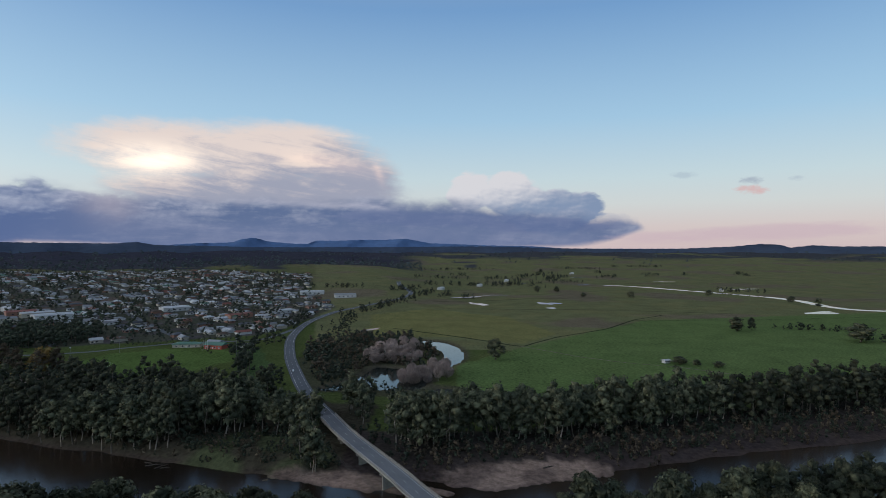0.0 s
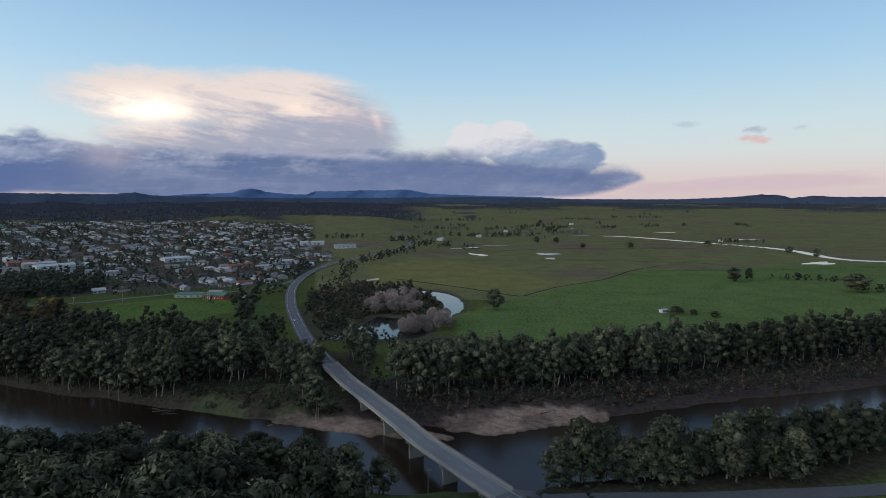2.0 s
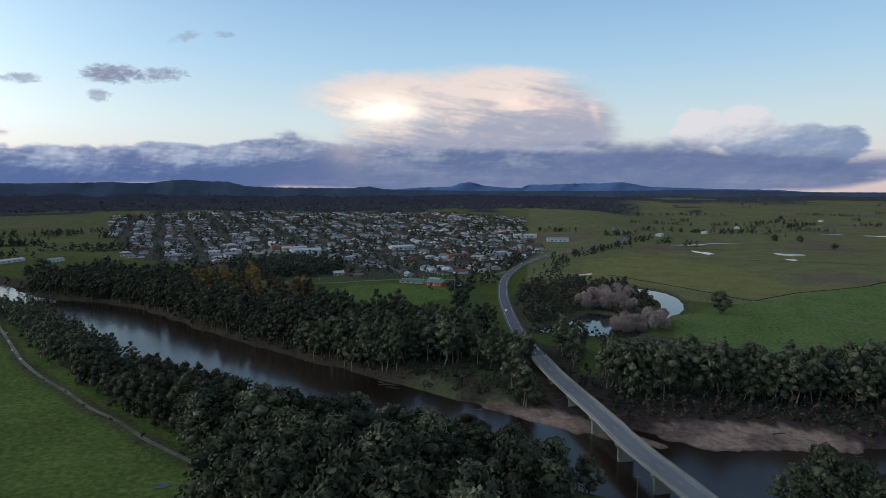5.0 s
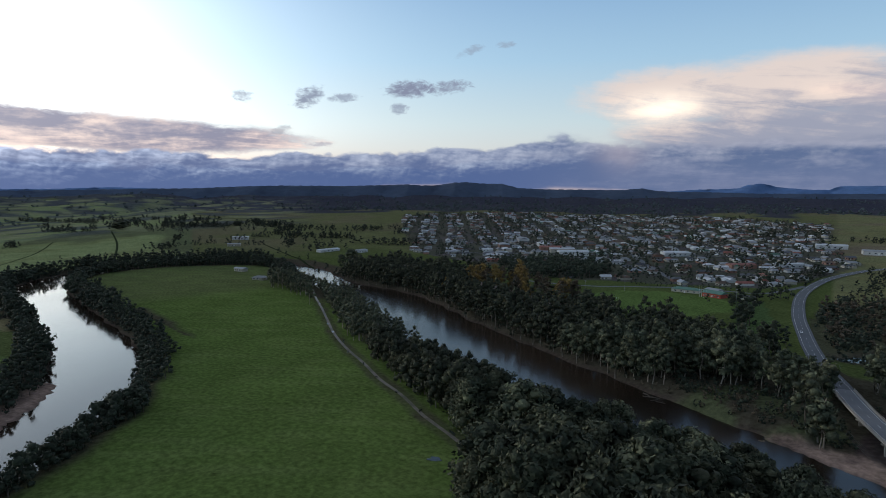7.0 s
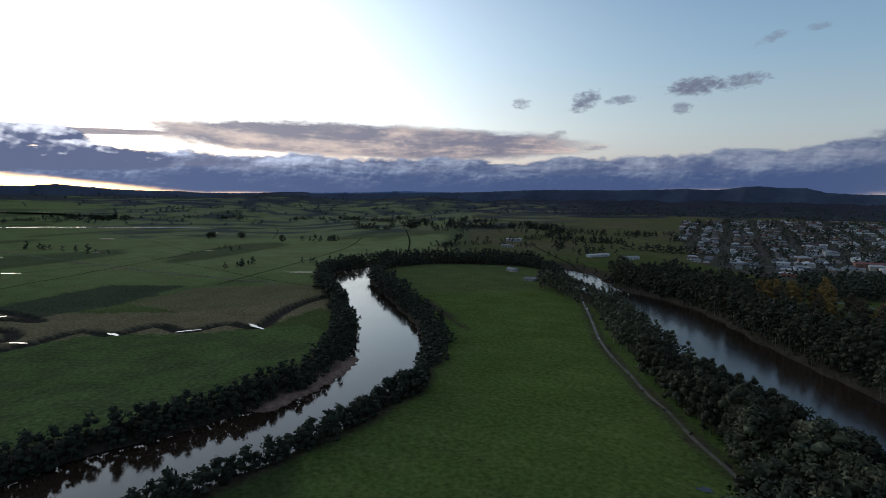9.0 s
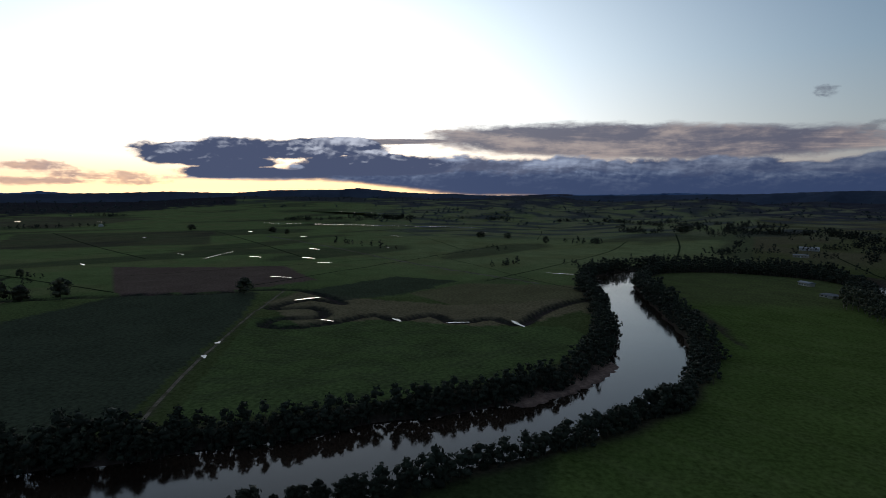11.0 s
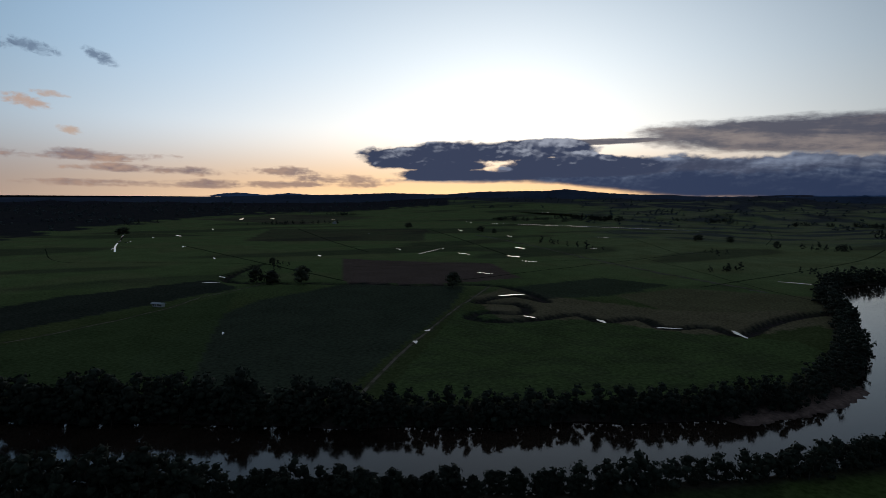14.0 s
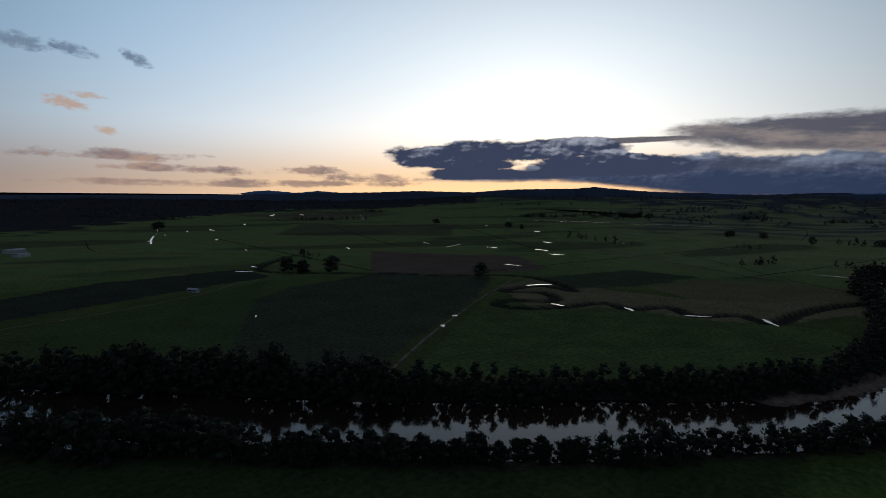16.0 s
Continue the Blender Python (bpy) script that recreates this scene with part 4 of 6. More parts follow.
def bare_shape(seed, h, spread, twigs=1500):
    """A leafless tree: trunk, limbs and a haze of thin upright twigs."""
    rs = np.random.RandomState(seed)
    wood = [tube([(0, 0, -1), (0, 0, h * 0.3), (rs.normal() * 0.3, rs.normal() * 0.3, h * 0.8)], [0.35, 0.25, 0.06])]
    for c in range(9):
        a, out = 6.2832 * c * 0.618, spread * rs.uniform(0.4, 0.95)
        top = (math.cos(a) * out, math.sin(a) * out, h * rs.uniform(0.6, 0.98))
        wood.append(tube([(0, 0, h * rs.uniform(0.12, 0.35)), (top[0] * 0.5, top[1] * 0.5, top[2] * 0.6), top], [0.16, 0.1, 0.03], 5))
    d = rs.normal(size=(twigs, 3))
    d /= np.linalg.norm(d, axis=1)[:, None]
    p = d * np.array([spread, spread, h * 0.42]) * rs.uniform(0.35, 1.0, (twigs, 1)) ** 0.6 + np.array([0, 0, h * 0.55])
    up = np.stack([d[:, 0] * 0.5, d[:, 1] * 0.5, np.ones(twigs)], 1) + rs.normal(scale=0.25, size=(twigs, 3))
    side = np.cross(up, rs.normal(size=(twigs, 3)))
    side /= np.linalg.norm(side, axis=1)[:, None]
    ln = rs.uniform(0.8, 1.9, (twigs, 1))
    v = np.stack([p - side * 0.16, p + side * 0.16, p + up * ln], 1).reshape(-1, 3)
    return joined(wood), (v, [(3 * i, 3 * i + 1, 3 * i + 2) for i in range(twigs)])


def data_mesh(name, vf, mat, soft=True):
    me = bpy.data.meshes.new(name)
    me.from_pydata([tuple(q) for q in vf[0]], [], [tuple(q) for q in vf[1]])
    me.materials.append(mat)
    if soft:
        me.polygons.foreach_set("use_smooth", np.ones(len(me.polygons), bool))
    me.update()
    return me


def tree_thing(kind, shape, bark, leaf, label, group):
    e = new(kind)
    e.empty_display_size = 0.5
    tagged(e, label, "tree", group)
    part("trunk", data_mesh("trunk", shape[0], bark), e)
    part("crown", data_mesh("crown", shape[1], leaf), e)
    return e


class Wood:
    """Many trees of one kind gathered into one object."""

    def __init__(self, name, label, leaf, bark, shapes):
        self.name, self.label, self.leaf, self.bark, self.shapes = name, label, leaf, bark, shapes
        self.chunks = []

    def add(self, x, y, z, scale, rs):
        wood, crown = self.shapes[rs.randint(len(self.shapes))]
        a = rs.uniform(0, 6.2832)
        m = np.array([[math.cos(a), -math.sin(a), 0], [math.sin(a), math.cos(a), 0], [0, 0, 1]]) * scale
        s = np.array([rs.uniform(0.88, 1.15), rs.uniform(0.88, 1.15), rs.uniform(0.85, 1.15)])
        for vf, slot in ((crown, 0), (wood, 1)):
            self.chunks.append(((np.asarray(vf[0]) * s) @ m.T + np.array([x, y, z]), vf[1], slot))

    def done(self):
        if not self.chunks:
            return
        nv = np.cumsum([0] + [len(c[0]) for c in self.chunks])
        co = np.concatenate([c[0] for c in self.chunks]).astype(np.float32)
        flat = {}
        sizes, idx, slots = [], [], []
        for off, (v, f, s) in zip(nv, self.chunks):
            if id(f) not in flat:
                flat[id(f)] = (np.array([len(q) for q in f], np.int32), np.array([j for q in f for j in q], np.int32))
            n, j = flat[id(f)]
            sizes.append(n)
            idx.append(j + off)
            slots.append(np.full(len(n), s, np.int32))
        sizes, idx, slots = np.concatenate(sizes), np.concatenate(idx), np.concatenate(slots)
        me = bpy.data.meshes.new(self.name)
        me.vertices.add(len(co))
        me.vertices.foreach_set("co", co.ravel())
        me.loops.add(len(idx))
        me.loops.foreach_set("vertex_index", np.array(idx, np.int32))
        me.polygons.add(len(sizes))
        starts = np.concatenate([[0], np.cumsum(sizes)[:-1]]).astype(np.int32)
        me.polygons.foreach_set("loop_start", starts)
        me.materials.append(self.leaf)
        me.materials.append(self.bark)
        me.polygons.foreach_set("material_index", np.array(slots, np.int32))
        me.polygons.foreach_set("use_smooth", np.ones(len(sizes), bool))
        me.update(calc_edges=True)
        tagged(new(self.name, me), self.label, "trees", kind="stuff")


# ---- river woods ----
rs = np.random.RandomState(4)
gxx, gyy = np.meshgrid(np.arange(-960, 460, 6.6), np.arange(-470, 520, 6.6))
px = (gxx + rs.uniform(-2.9, 2.9, gxx.shape)).ravel()
py = (gyy + rs.uniform(-2.9, 2.9, gxx.shape)).ravel()
pz, pd, ps, pk, pc, psand, ppool = land(px, py)
pick = rs.rand(len(px))
track_d = near_line(px, py, TRACK)[0]
road_d = near_line(px, py, HIGHWAY)[0]
south_d = near_line(px, py, SOUTH_ROAD)[0]
inner, outer = ps > 0, ps < 0
arm_a = (py > np.where(px > -300, 150, 225)) & (px > -640)
thin = wave(px, py, 55, 41)
BELTS = [
    # name, mask, mean height, spread of height, kind
    ("home", inner & (py > np.where(px > -150, 118, np.where(px > -300, 150, 225))) & (px > -640) & (px < -34) & (pd > 1) & (pd < np.where(px > -128, 92, 48) + 4 * thin) & (track_d > 8) & (road_d > 40) & (pick < np.where(px > -150, 0.66, 0.92)), 18, 0.26, "dome"),
    ("verge", inner & (py > 150) & (px > 12) & (pd > 1) & (pd < 25) & (south_d > 9) & (road_d > 26) & (pick < 0.80), 16.5, 0.16, "dome"),
    ("north", outer & arm_a & (px < -58) & (pd > 0.5) & (pd < 104 + 14 * thin) & (road_d > 12) & (pick < np.where((pd < 14) & (px < -160), 0.95, 0.72)) & ~inside(px, py, OVAL)
     & ~inside(px, py, [(-110, 345), (-80, 338), (-95, 385), (-122, 402), (-135, 380)]) & ~inside(px, py, [(-100, 262), (-150, 290), (-120, 325), (-62, 305)]), 19.5, 0.16, "gum"),
    ("east", outer & (py > 200) & (px > -38) & (pd > 34 - 8 * smooth((-px) / 40)) & (pd < 62) & (road_d > 11) & (pick < 0.97), 22.5, 0.13, "gum"),
]
spots = []
for name, mask, h, dev, kind in BELTS:
    if name == "north":   # room for the poplars
        for cx, cy in ((-442, 500), (-392, 484), (-424, 452), (-320, 452), (-352, 440), (-404, 470)):
            mask = mask & (np.hypot(px - cx * 0.97, py - cy * 0.97) > 24)
    for i in np.nonzero(mask)[0]:
        if name == "home":
            h = 11.0 + 4.0 * float(smooth((px[i] + 320) / 190)) + 4.5 * float(smooth((pd[i] - 12) / 26)) + 4.5 * float(smooth((pd[i] - 40) / 30))
        hh = h * (1 + dev * rs.normal() * 0.8)
        spots.append((math.hypot(px[i], py[i]), px[i], py[i], pz[i], max(0.5 * h, min(1.16 * h, hh)), kind, name))
# the bend's banks: a close row of lower trees, on a finer grid
fx, fy = np.meshgrid(np.arange(-960, 100, 4.3), np.arange(-470, 420, 4.3))
fx, fy = (fx + rs.uniform(-2, 2, fx.shape)).ravel(), (fy + rs.uniform(-2, 2, fy.shape)).ravel()
fz, fd, fs, fk, fc, fsand, fpool = land(fx, fy)
fpick, fthin = rs.rand(len(fx)), wave(fx, fy, 55, 41)
far_arm = (fy < np.where(fx > -300, 150, 225)) | (fx < -640)
for name, mask, h in (("loop_in", (fs > 0) & ~((fy > np.where(fx > -300, 150, 225)) & (fx > -640)) & (fd > 1) & (fd < np.where(fx > -330, 15, 18) + np.where(fy < -120, 4, 0) + 3 * fthin) & (fpick < 0.82), 8.8),
                      ("west", (fs < 0) & far_arm & (fd > np.where(fx > -330, -2.5, -1)) & (fd < np.where(fx > -330, 11, 14) + 3 * fthin) & (fpick < 0.97), 9.6)):
    for i in np.nonzero(mask)[0]:
        tall = 13.0 if fx[i] < -560 else (9.0 if name == "west" and fx[i] > -330 else h)
        tall = tall + 3.5 * float(smooth((-fy[i] - 130) / 60))
        hh = tall * (1 + 0.22 * rs.normal())
        spots.append((math.hypot(fx[i], fy[i]) + 60, fx[i], fy[i], fz[i], max(0.55 * tall, min(1.35 * tall, hh)), "wattle", name))
spots.sort()

NEAR = {"gum": [tree_shape(100 + i, 22, 6.8, 0.30 + 0.06 * (i % 3), 25, 1, 64, 0.62, tight=0.80, flat=0.8) for i in range(5)],
        "dome": [tree_shape(150 + i, 22, 8.0, 0.14 + 0.05 * (i % 3), 28, 1, 64, 0.66, tight=0.80, flat=0.85) for i in range(5)],
        "wattle": [tree_shape(200 + i, 12, 5.4, 0.14, 17, 1, 46, 0.52, girth=0.3, tight=0.88) for i in range(4)]}
MID = {"gum": [tree_shape(300 + i, 22, 6.8, 0.26 + 0.07 * (i % 3), 12, 1, 22, 0.80, limbs=2, sides=3, tight=0.92, flat=0.85, core=0.7) for i in range(6)],
       "wattle": [tree_shape(400 + i, 12, 5.6, 0.12, 6, 1, 18, 0.7, girth=0.3, limbs=0, sides=3, core=0.7) for i in range(5)],
       "dome": [tree_shape(380 + i, 22, 8.0, 0.12 + 0.05 * (i % 2), 13, 1, 22, 0.80, limbs=1, sides=3, tight=0.92, flat=0.9, core=0.7) for i in range(5)]}
LOW = {"gum": [tree_shape(350 + i, 22, 7.2, 0.20 + 0.06 * (i % 3), 8, 1, 9, 0.75, limbs=1, sides=3, tight=1.0, flat=0.85) for i in range(6)],
       "wattle": [tree_shape(450 + i, 12, 5.8, 0.12, 4, 1, 8, 0.7, girth=0.3, limbs=0, sides=3) for i in range(5)]}
LOW["dome"] = LOW["gum"]
proto = {}
for kind, leaf, bark, name, label in (("gum", LEAF, BARK, "eucalyptus_tree", "tall olive-green eucalyptus with pale trunk on the river bank"),
                                      ("dome", LEAF, BARK, "eucalyptus_tree", "broad domed olive-green eucalyptus crowding the near river bank"),
                                      ("wattle", LEAF_DARK, DARKBARK, "wattle_tree", "dense dark green wattle leaning over the river bank")):
    proto[kind] = [tree_thing(name, s, bark, leaf, label, "trees on the river bank") for s in NEAR[kind]]
used = set()
woods = {}
for n, (r, x, y, z, h, kind, name) in enumerate(spots):
    ref = 12.0 if kind == "wattle" else 22.0
    if n < 250:
        j = rs.randint(len(proto[kind]))
        m = pose(x, y, z, rs.normal() * 2, rs.normal() * 2, rs.uniform(0, 360)) @ Matrix.Diagonal((h / ref * rs.uniform(0.88, 1.2), h / ref * rs.uniform(0.88, 1.2), h / ref, 1))
        if (kind, j) in used:
            copy_thing(proto[kind][j], m)
        else:
            used.add((kind, j))
            proto[kind][j].matrix_basis = m
    else:
        if name == "north" and rs.rand() < 0.16 and -460 < x < -250 and y > 395:
            key = "gold" if rs.rand() < 0.45 else "rust"
        else:
            key = kind
        tier = MID if n < 1250 else LOW
        wood_key = (key, n < 1250)
        if wood_key not in woods:
            woods[wood_key] = {"gum": ("river_woodland", "tall olive-green eucalypt woodland along the river", LEAF, BARK, tier["gum"]),
                               "dome": ("near_woodland", "broad domed eucalypt woodland on the near bank", LEAF, BARK, tier["dome"]),
                               "wattle": ("bank_thicket", "dark green wattle thicket lining the river bend", LEAF_DARK, DARKBARK, tier["wattle"]),
                               "gold": ("autumn_trees", "golden autumn poplars among the river woods", LEAF_GOLD, BARK, tier["gum"]),
                               "rust": ("rust_trees", "rust-brown autumn trees among the river woods", TWIG, BARK, tier["gum"])}[key]
            woods[wood_key] = Wood(*woods[wood_key])
        woods[wood_key].add(x, y, z, h / ref * (0.75 if key in ("gold", "rust") else 1.0), rs)

for kind, things in proto.items():
    for j, ob in enumerate(things):
        if (kind, j) not in used:   # a shape that no near tree took
            for o in (*ob.children_recursive, ob):
                bpy.data.objects.remove(o)

# understorey on the banks and scrub round the billabong
BUSH = [tree_shape(500 + i, 4.5, 2.9, 0.05, 3, 1, 6, 0.65, girth=0.12, limbs=0, sides=3) for i in range(4)]
scrub = Wood("bank_scrub", "low dark green scrub under the river trees", LEAF_DARK, DARKBARK, BUSH)
dry = Wood("dry_scrub", "brown winter scrub on bank and marsh", LEAF_RUST, DARKBARK, BUSH)
for i in np.nonzero((pd > 4) & (pd < 70) & (((py > 200) & outer & (px > -560)) | (inner & (py > 118) & arm_a & (px < -40) & (pd < 36)) | (inner & (px > 8) & (pd < 20) & (py > 150))) & (road_d > 9) & (track_d > 8)
                    & (psand > 3) & (pick > np.where((px > -40) & outer, 0.15, 0.5)) & ~inside(px, py, OVAL))[0]:
    right = outer[i] and px[i] > -40
    if right and pd[i] < 8 and pick[i] < 0.7:
        continue
    (dry if right and pd[i] < 34 and pick[i] > 0.5 else scrub).add(px[i], py[i], pz[i], rs.uniform(0.6, 1.25), rs)
MARSH = [(-165, 640), (-150, 540), (-118, 430), (-92, 432), (-84, 470), (-74, 522), (-30, 500), (-22, 590), (-52, 640), (-60, 690), (-120, 700)]
for i in range(1100):
    x, y = rs.uniform(-165, -5), rs.uniform(420, 700)
    if inside(x, y, MARSH)[0] and land(np.array([x]), np.array([y]))[6][0] > 3 and near_line(x, y, HIGHWAY)[0][0] > 12:
        (dry if rs.rand() < 0.45 else scrub).add(x, y, height(x, y), rs.uniform(0.8, 2.1), rs)
# low growth that closes the bend's banks
for i in np.nonzero(far_arm & (fx > -420) & (fd > -2) & (fd < 13) & (fpick < 0.5) & (fsand > 3))[0]:
    scrub.add(fx[i] + 1.6, fy[i] - 1.2, fz[i], rs.uniform(0.7, 1.2), rs)
# tangle of brown scrub on the shelving far bank
bx, by = rs.uniform(-36, 340, 3000), rs.uniform(255, 420, 3000)
bz, bd, bs, bk, bc, bsand, bpool = land(bx, by)
for i in np.nonzero((bs < 0) & (bd > 7 + 5 * wave(bx, by, 30, 61)) & (bd < 40) & (bsand > 4))[0]:
    (dry if rs.rand() < 0.45 else scrub).add(bx[i], by[i], bz[i], rs.uniform(0.3, 0.85) * (1 + bd[i] / 60), rs)
bx, by = rs.uniform(-330, -56, 2600), rs.uniform(250, 400, 2600)
bz, bd, bs, bk, bc, bsand, bpool = land(bx, by)
for i in np.nonzero((bs < 0) & (bd > 3 + 3 * wave(bx, by, 30, 61)) & (bd < np.where(bx > -160, 60, 13)) & (bsand > 4) & (near_line(bx, by, HIGHWAY)[0] > 9))[0]:
    (dry if rs.rand() < 0.4 else scrub).add(bx[i], by[i], bz[i], rs.uniform(0.3, 0.8), rs)
dry.done()

BARE = [bare_shape(600 + i, 12, 4.2) for i in range(3)]
bare_proto = [tree_thing("bare_tree", s, BARK, TWIG, "leafless grey-pink willow standing by the billabong", "bare willows by the billabong") for s in BARE]
place = [(-84, 552), (-78, 560), (-70, 556), (-62, 552), (-54, 562), (-50, 575), (-58, 572), (-68, 570), (-76, 578), (-82, 588), (-70, 590), (-60, 590), (-50, 598), (-52, 612), (-62, 610), (-74, 606),
         (-86, 528), (-78, 522), (-70, 530), (-62, 524), (-54, 530), (-46, 526), (-82, 540), (-66, 540), (-50, 542), (-42, 540),
         (-46, 452), (-38, 450), (-28, 454), (-20, 456), (-14, 464), (-48, 466), (-42, 462), (-36, 468), (-30, 472), (-24, 478), (-18, 488), (-16, 502), (-26, 490), (-34, 482), (-42, 476),
         (-330, 396), (-316, 404), (-345, 408), (-300, 412), (-322, 420), (-358, 420), (-340, 430), (-306, 428), (-372, 428)]
for i, (x, y) in enumerate(place):
    m = pose(x, y, height(x, y), 0, 0, rs.uniform(0, 360)) @ Matrix.Diagonal((*[rs.uniform(0.85, 1.25)] * 2, rs.uniform(0.75, 1.1), 1))
    if i < 3:
        bare_proto[i].matrix_basis = m
    else:
        copy_thing(bare_proto[i % 3], m)

# golden poplars between the woods and the town
poplar = [tree_thing("poplar_tree", tree_shape(650 + i, 17, 4.8, 0.15, 12, 1, 44, 0.55, girth=0.3), BARK, LEAF_GOLD if i < 2 else LEAF_RUST,
                     "golden autumn poplar at the edge of the river woods" if i < 2 else "rust-brown autumn tree at the edge of the river woods", "autumn trees by the town") for i in range(3)]
for i in range(34):
    cx, cy = ((-442, 500), (-392, 484), (-424, 452), (-320, 452), (-352, 440), (-404, 470))[i % 6]
    x, y = cx + rs.normal() * 10, cy + rs.normal() * 9
    m = pose(x, y, height(x, y), 0, 0, rs.uniform(0, 360)) @ Matrix.Diagonal((*[rs.uniform(0.9, 1.35)] * 3, 1))
    if i < 3:
        poplar[i].matrix_basis = m
    else:
        copy_thing(poplar[(0, 1, 2, 2)[i % 4]], m)

# single trees on the lawn by the bridge and out on the flats
LONE = [tree_shape(700 + i, 12, 5.4, 0.22, 13, 2, 60, 0.45, girth=0.35, flat=0.8) for i in range(3)]
lone = [tree_thing("paddock_tree", s, DARKBARK, LEAF, "rounded lone tree standing in open pasture", "lone trees on the flats") for s in LONE]
first = [True] * 3


def lone_tree(j, x, y, h, wide=1.0, draped=True):
    if draped:
        x, y = drape(x, y)
    m = pose(x, y, height(x, y), 0, 0, (x * 7 + y * 3) % 360) @ Matrix.Diagonal((h / 12 * wide, h / 12 * wide, h / 12, 1))
    if first[j]:
        first[j] = False
        lone[j].matrix_basis = m
        return lone[j]
    return copy_thing(lone[j], m)


tagged(lone_tree(0, -28, 202, 13.5, 1.0), "pale green drooping tree on the lawn beside the bridge")
for i, (x, y, h, w) in enumerate([(28, 548, 17, 1.15), (169, 1416, 16, 1.3), (215, 1420, 14, 1.3), (345, 1267, 12, 1.6), (251, 1289, 7, 1.6), (529, 1329, 11, 1.4), (615, 1160, 12, 1.4),
                                  (668, 1164, 7, 1.4), (333, 752, 15, 1.0), (357, 764, 14, 0.8), (430, 671, 15, 1.6), (188, 534, 6, 1.9), (200, 527, 5, 1.7), (216, 521, 4, 2.0),
                                  (-564, -271, 14, 1.1), (-480, -463, 16, 1.3), (-495, -455, 12, 1.2), (-503, -421, 17, 1.0), (-622, -571, 9, 1.2), (-1505, -867, 12, 1.5), (-1467, -625, 13, 1.5), (-1414, -566, 12, 1.2),
                                  (-1418, -91, 12, 1.5), (-1424, -28, 12, 1.4), (-1292, 55, 14, 1.2), (-871, -1231, 14, 1.7), (-1783, 460, 18, 1.8), (-720, 470, 13, 1.0), (-740, 500, 14, 1.2)]):
    lone_tree(i % 3, x, y, h, w)

# hedges and clumps of trees across the flats
TINY = [tree_shape(800 + i, 9.5, 5.0, 0.05, 4, 1, 6, 0.7, girth=0.3, limbs=0, sides=3) for i in range(5)]
flats = Wood("farm_trees", "dark clumps and hedges of farm trees across the flats", LEAF_DARK, DARKBARK, TINY)


def hedge(x0, y0, x1, y1, n, h=9, spread=6):
    if spread < 30:
        k, ox, oy = rs.rand(n), rs.normal(size=n) * spread, rs.normal(size=n) * spread
    else:   # a scatter of clumps and short rows
        m = max(3, n // 9)
        c = rs.randint(m, size=n)
        a, s = rs.uniform(0, 3.14, m)[c], rs.normal(size=n) * 26
        k, ox, oy = rs.rand(m)[c], rs.normal(size=m)[c] * spread + np.cos(a) * s, rs.normal(size=m)[c] * spread + np.sin(a) * s
        ox, oy = ox + rs.normal(size=n) * 6, oy + rs.normal(size=n) * 6
    x, y = drape(x0 + (x1 - x0) * k + ox, y0 + (y1 - y0) * k + oy)
    for i, z in enumerate(heights(x, y)):
        flats.add(x[i], y[i], z, h / 10 * rs.uniform(0.65, 1.25), rs)


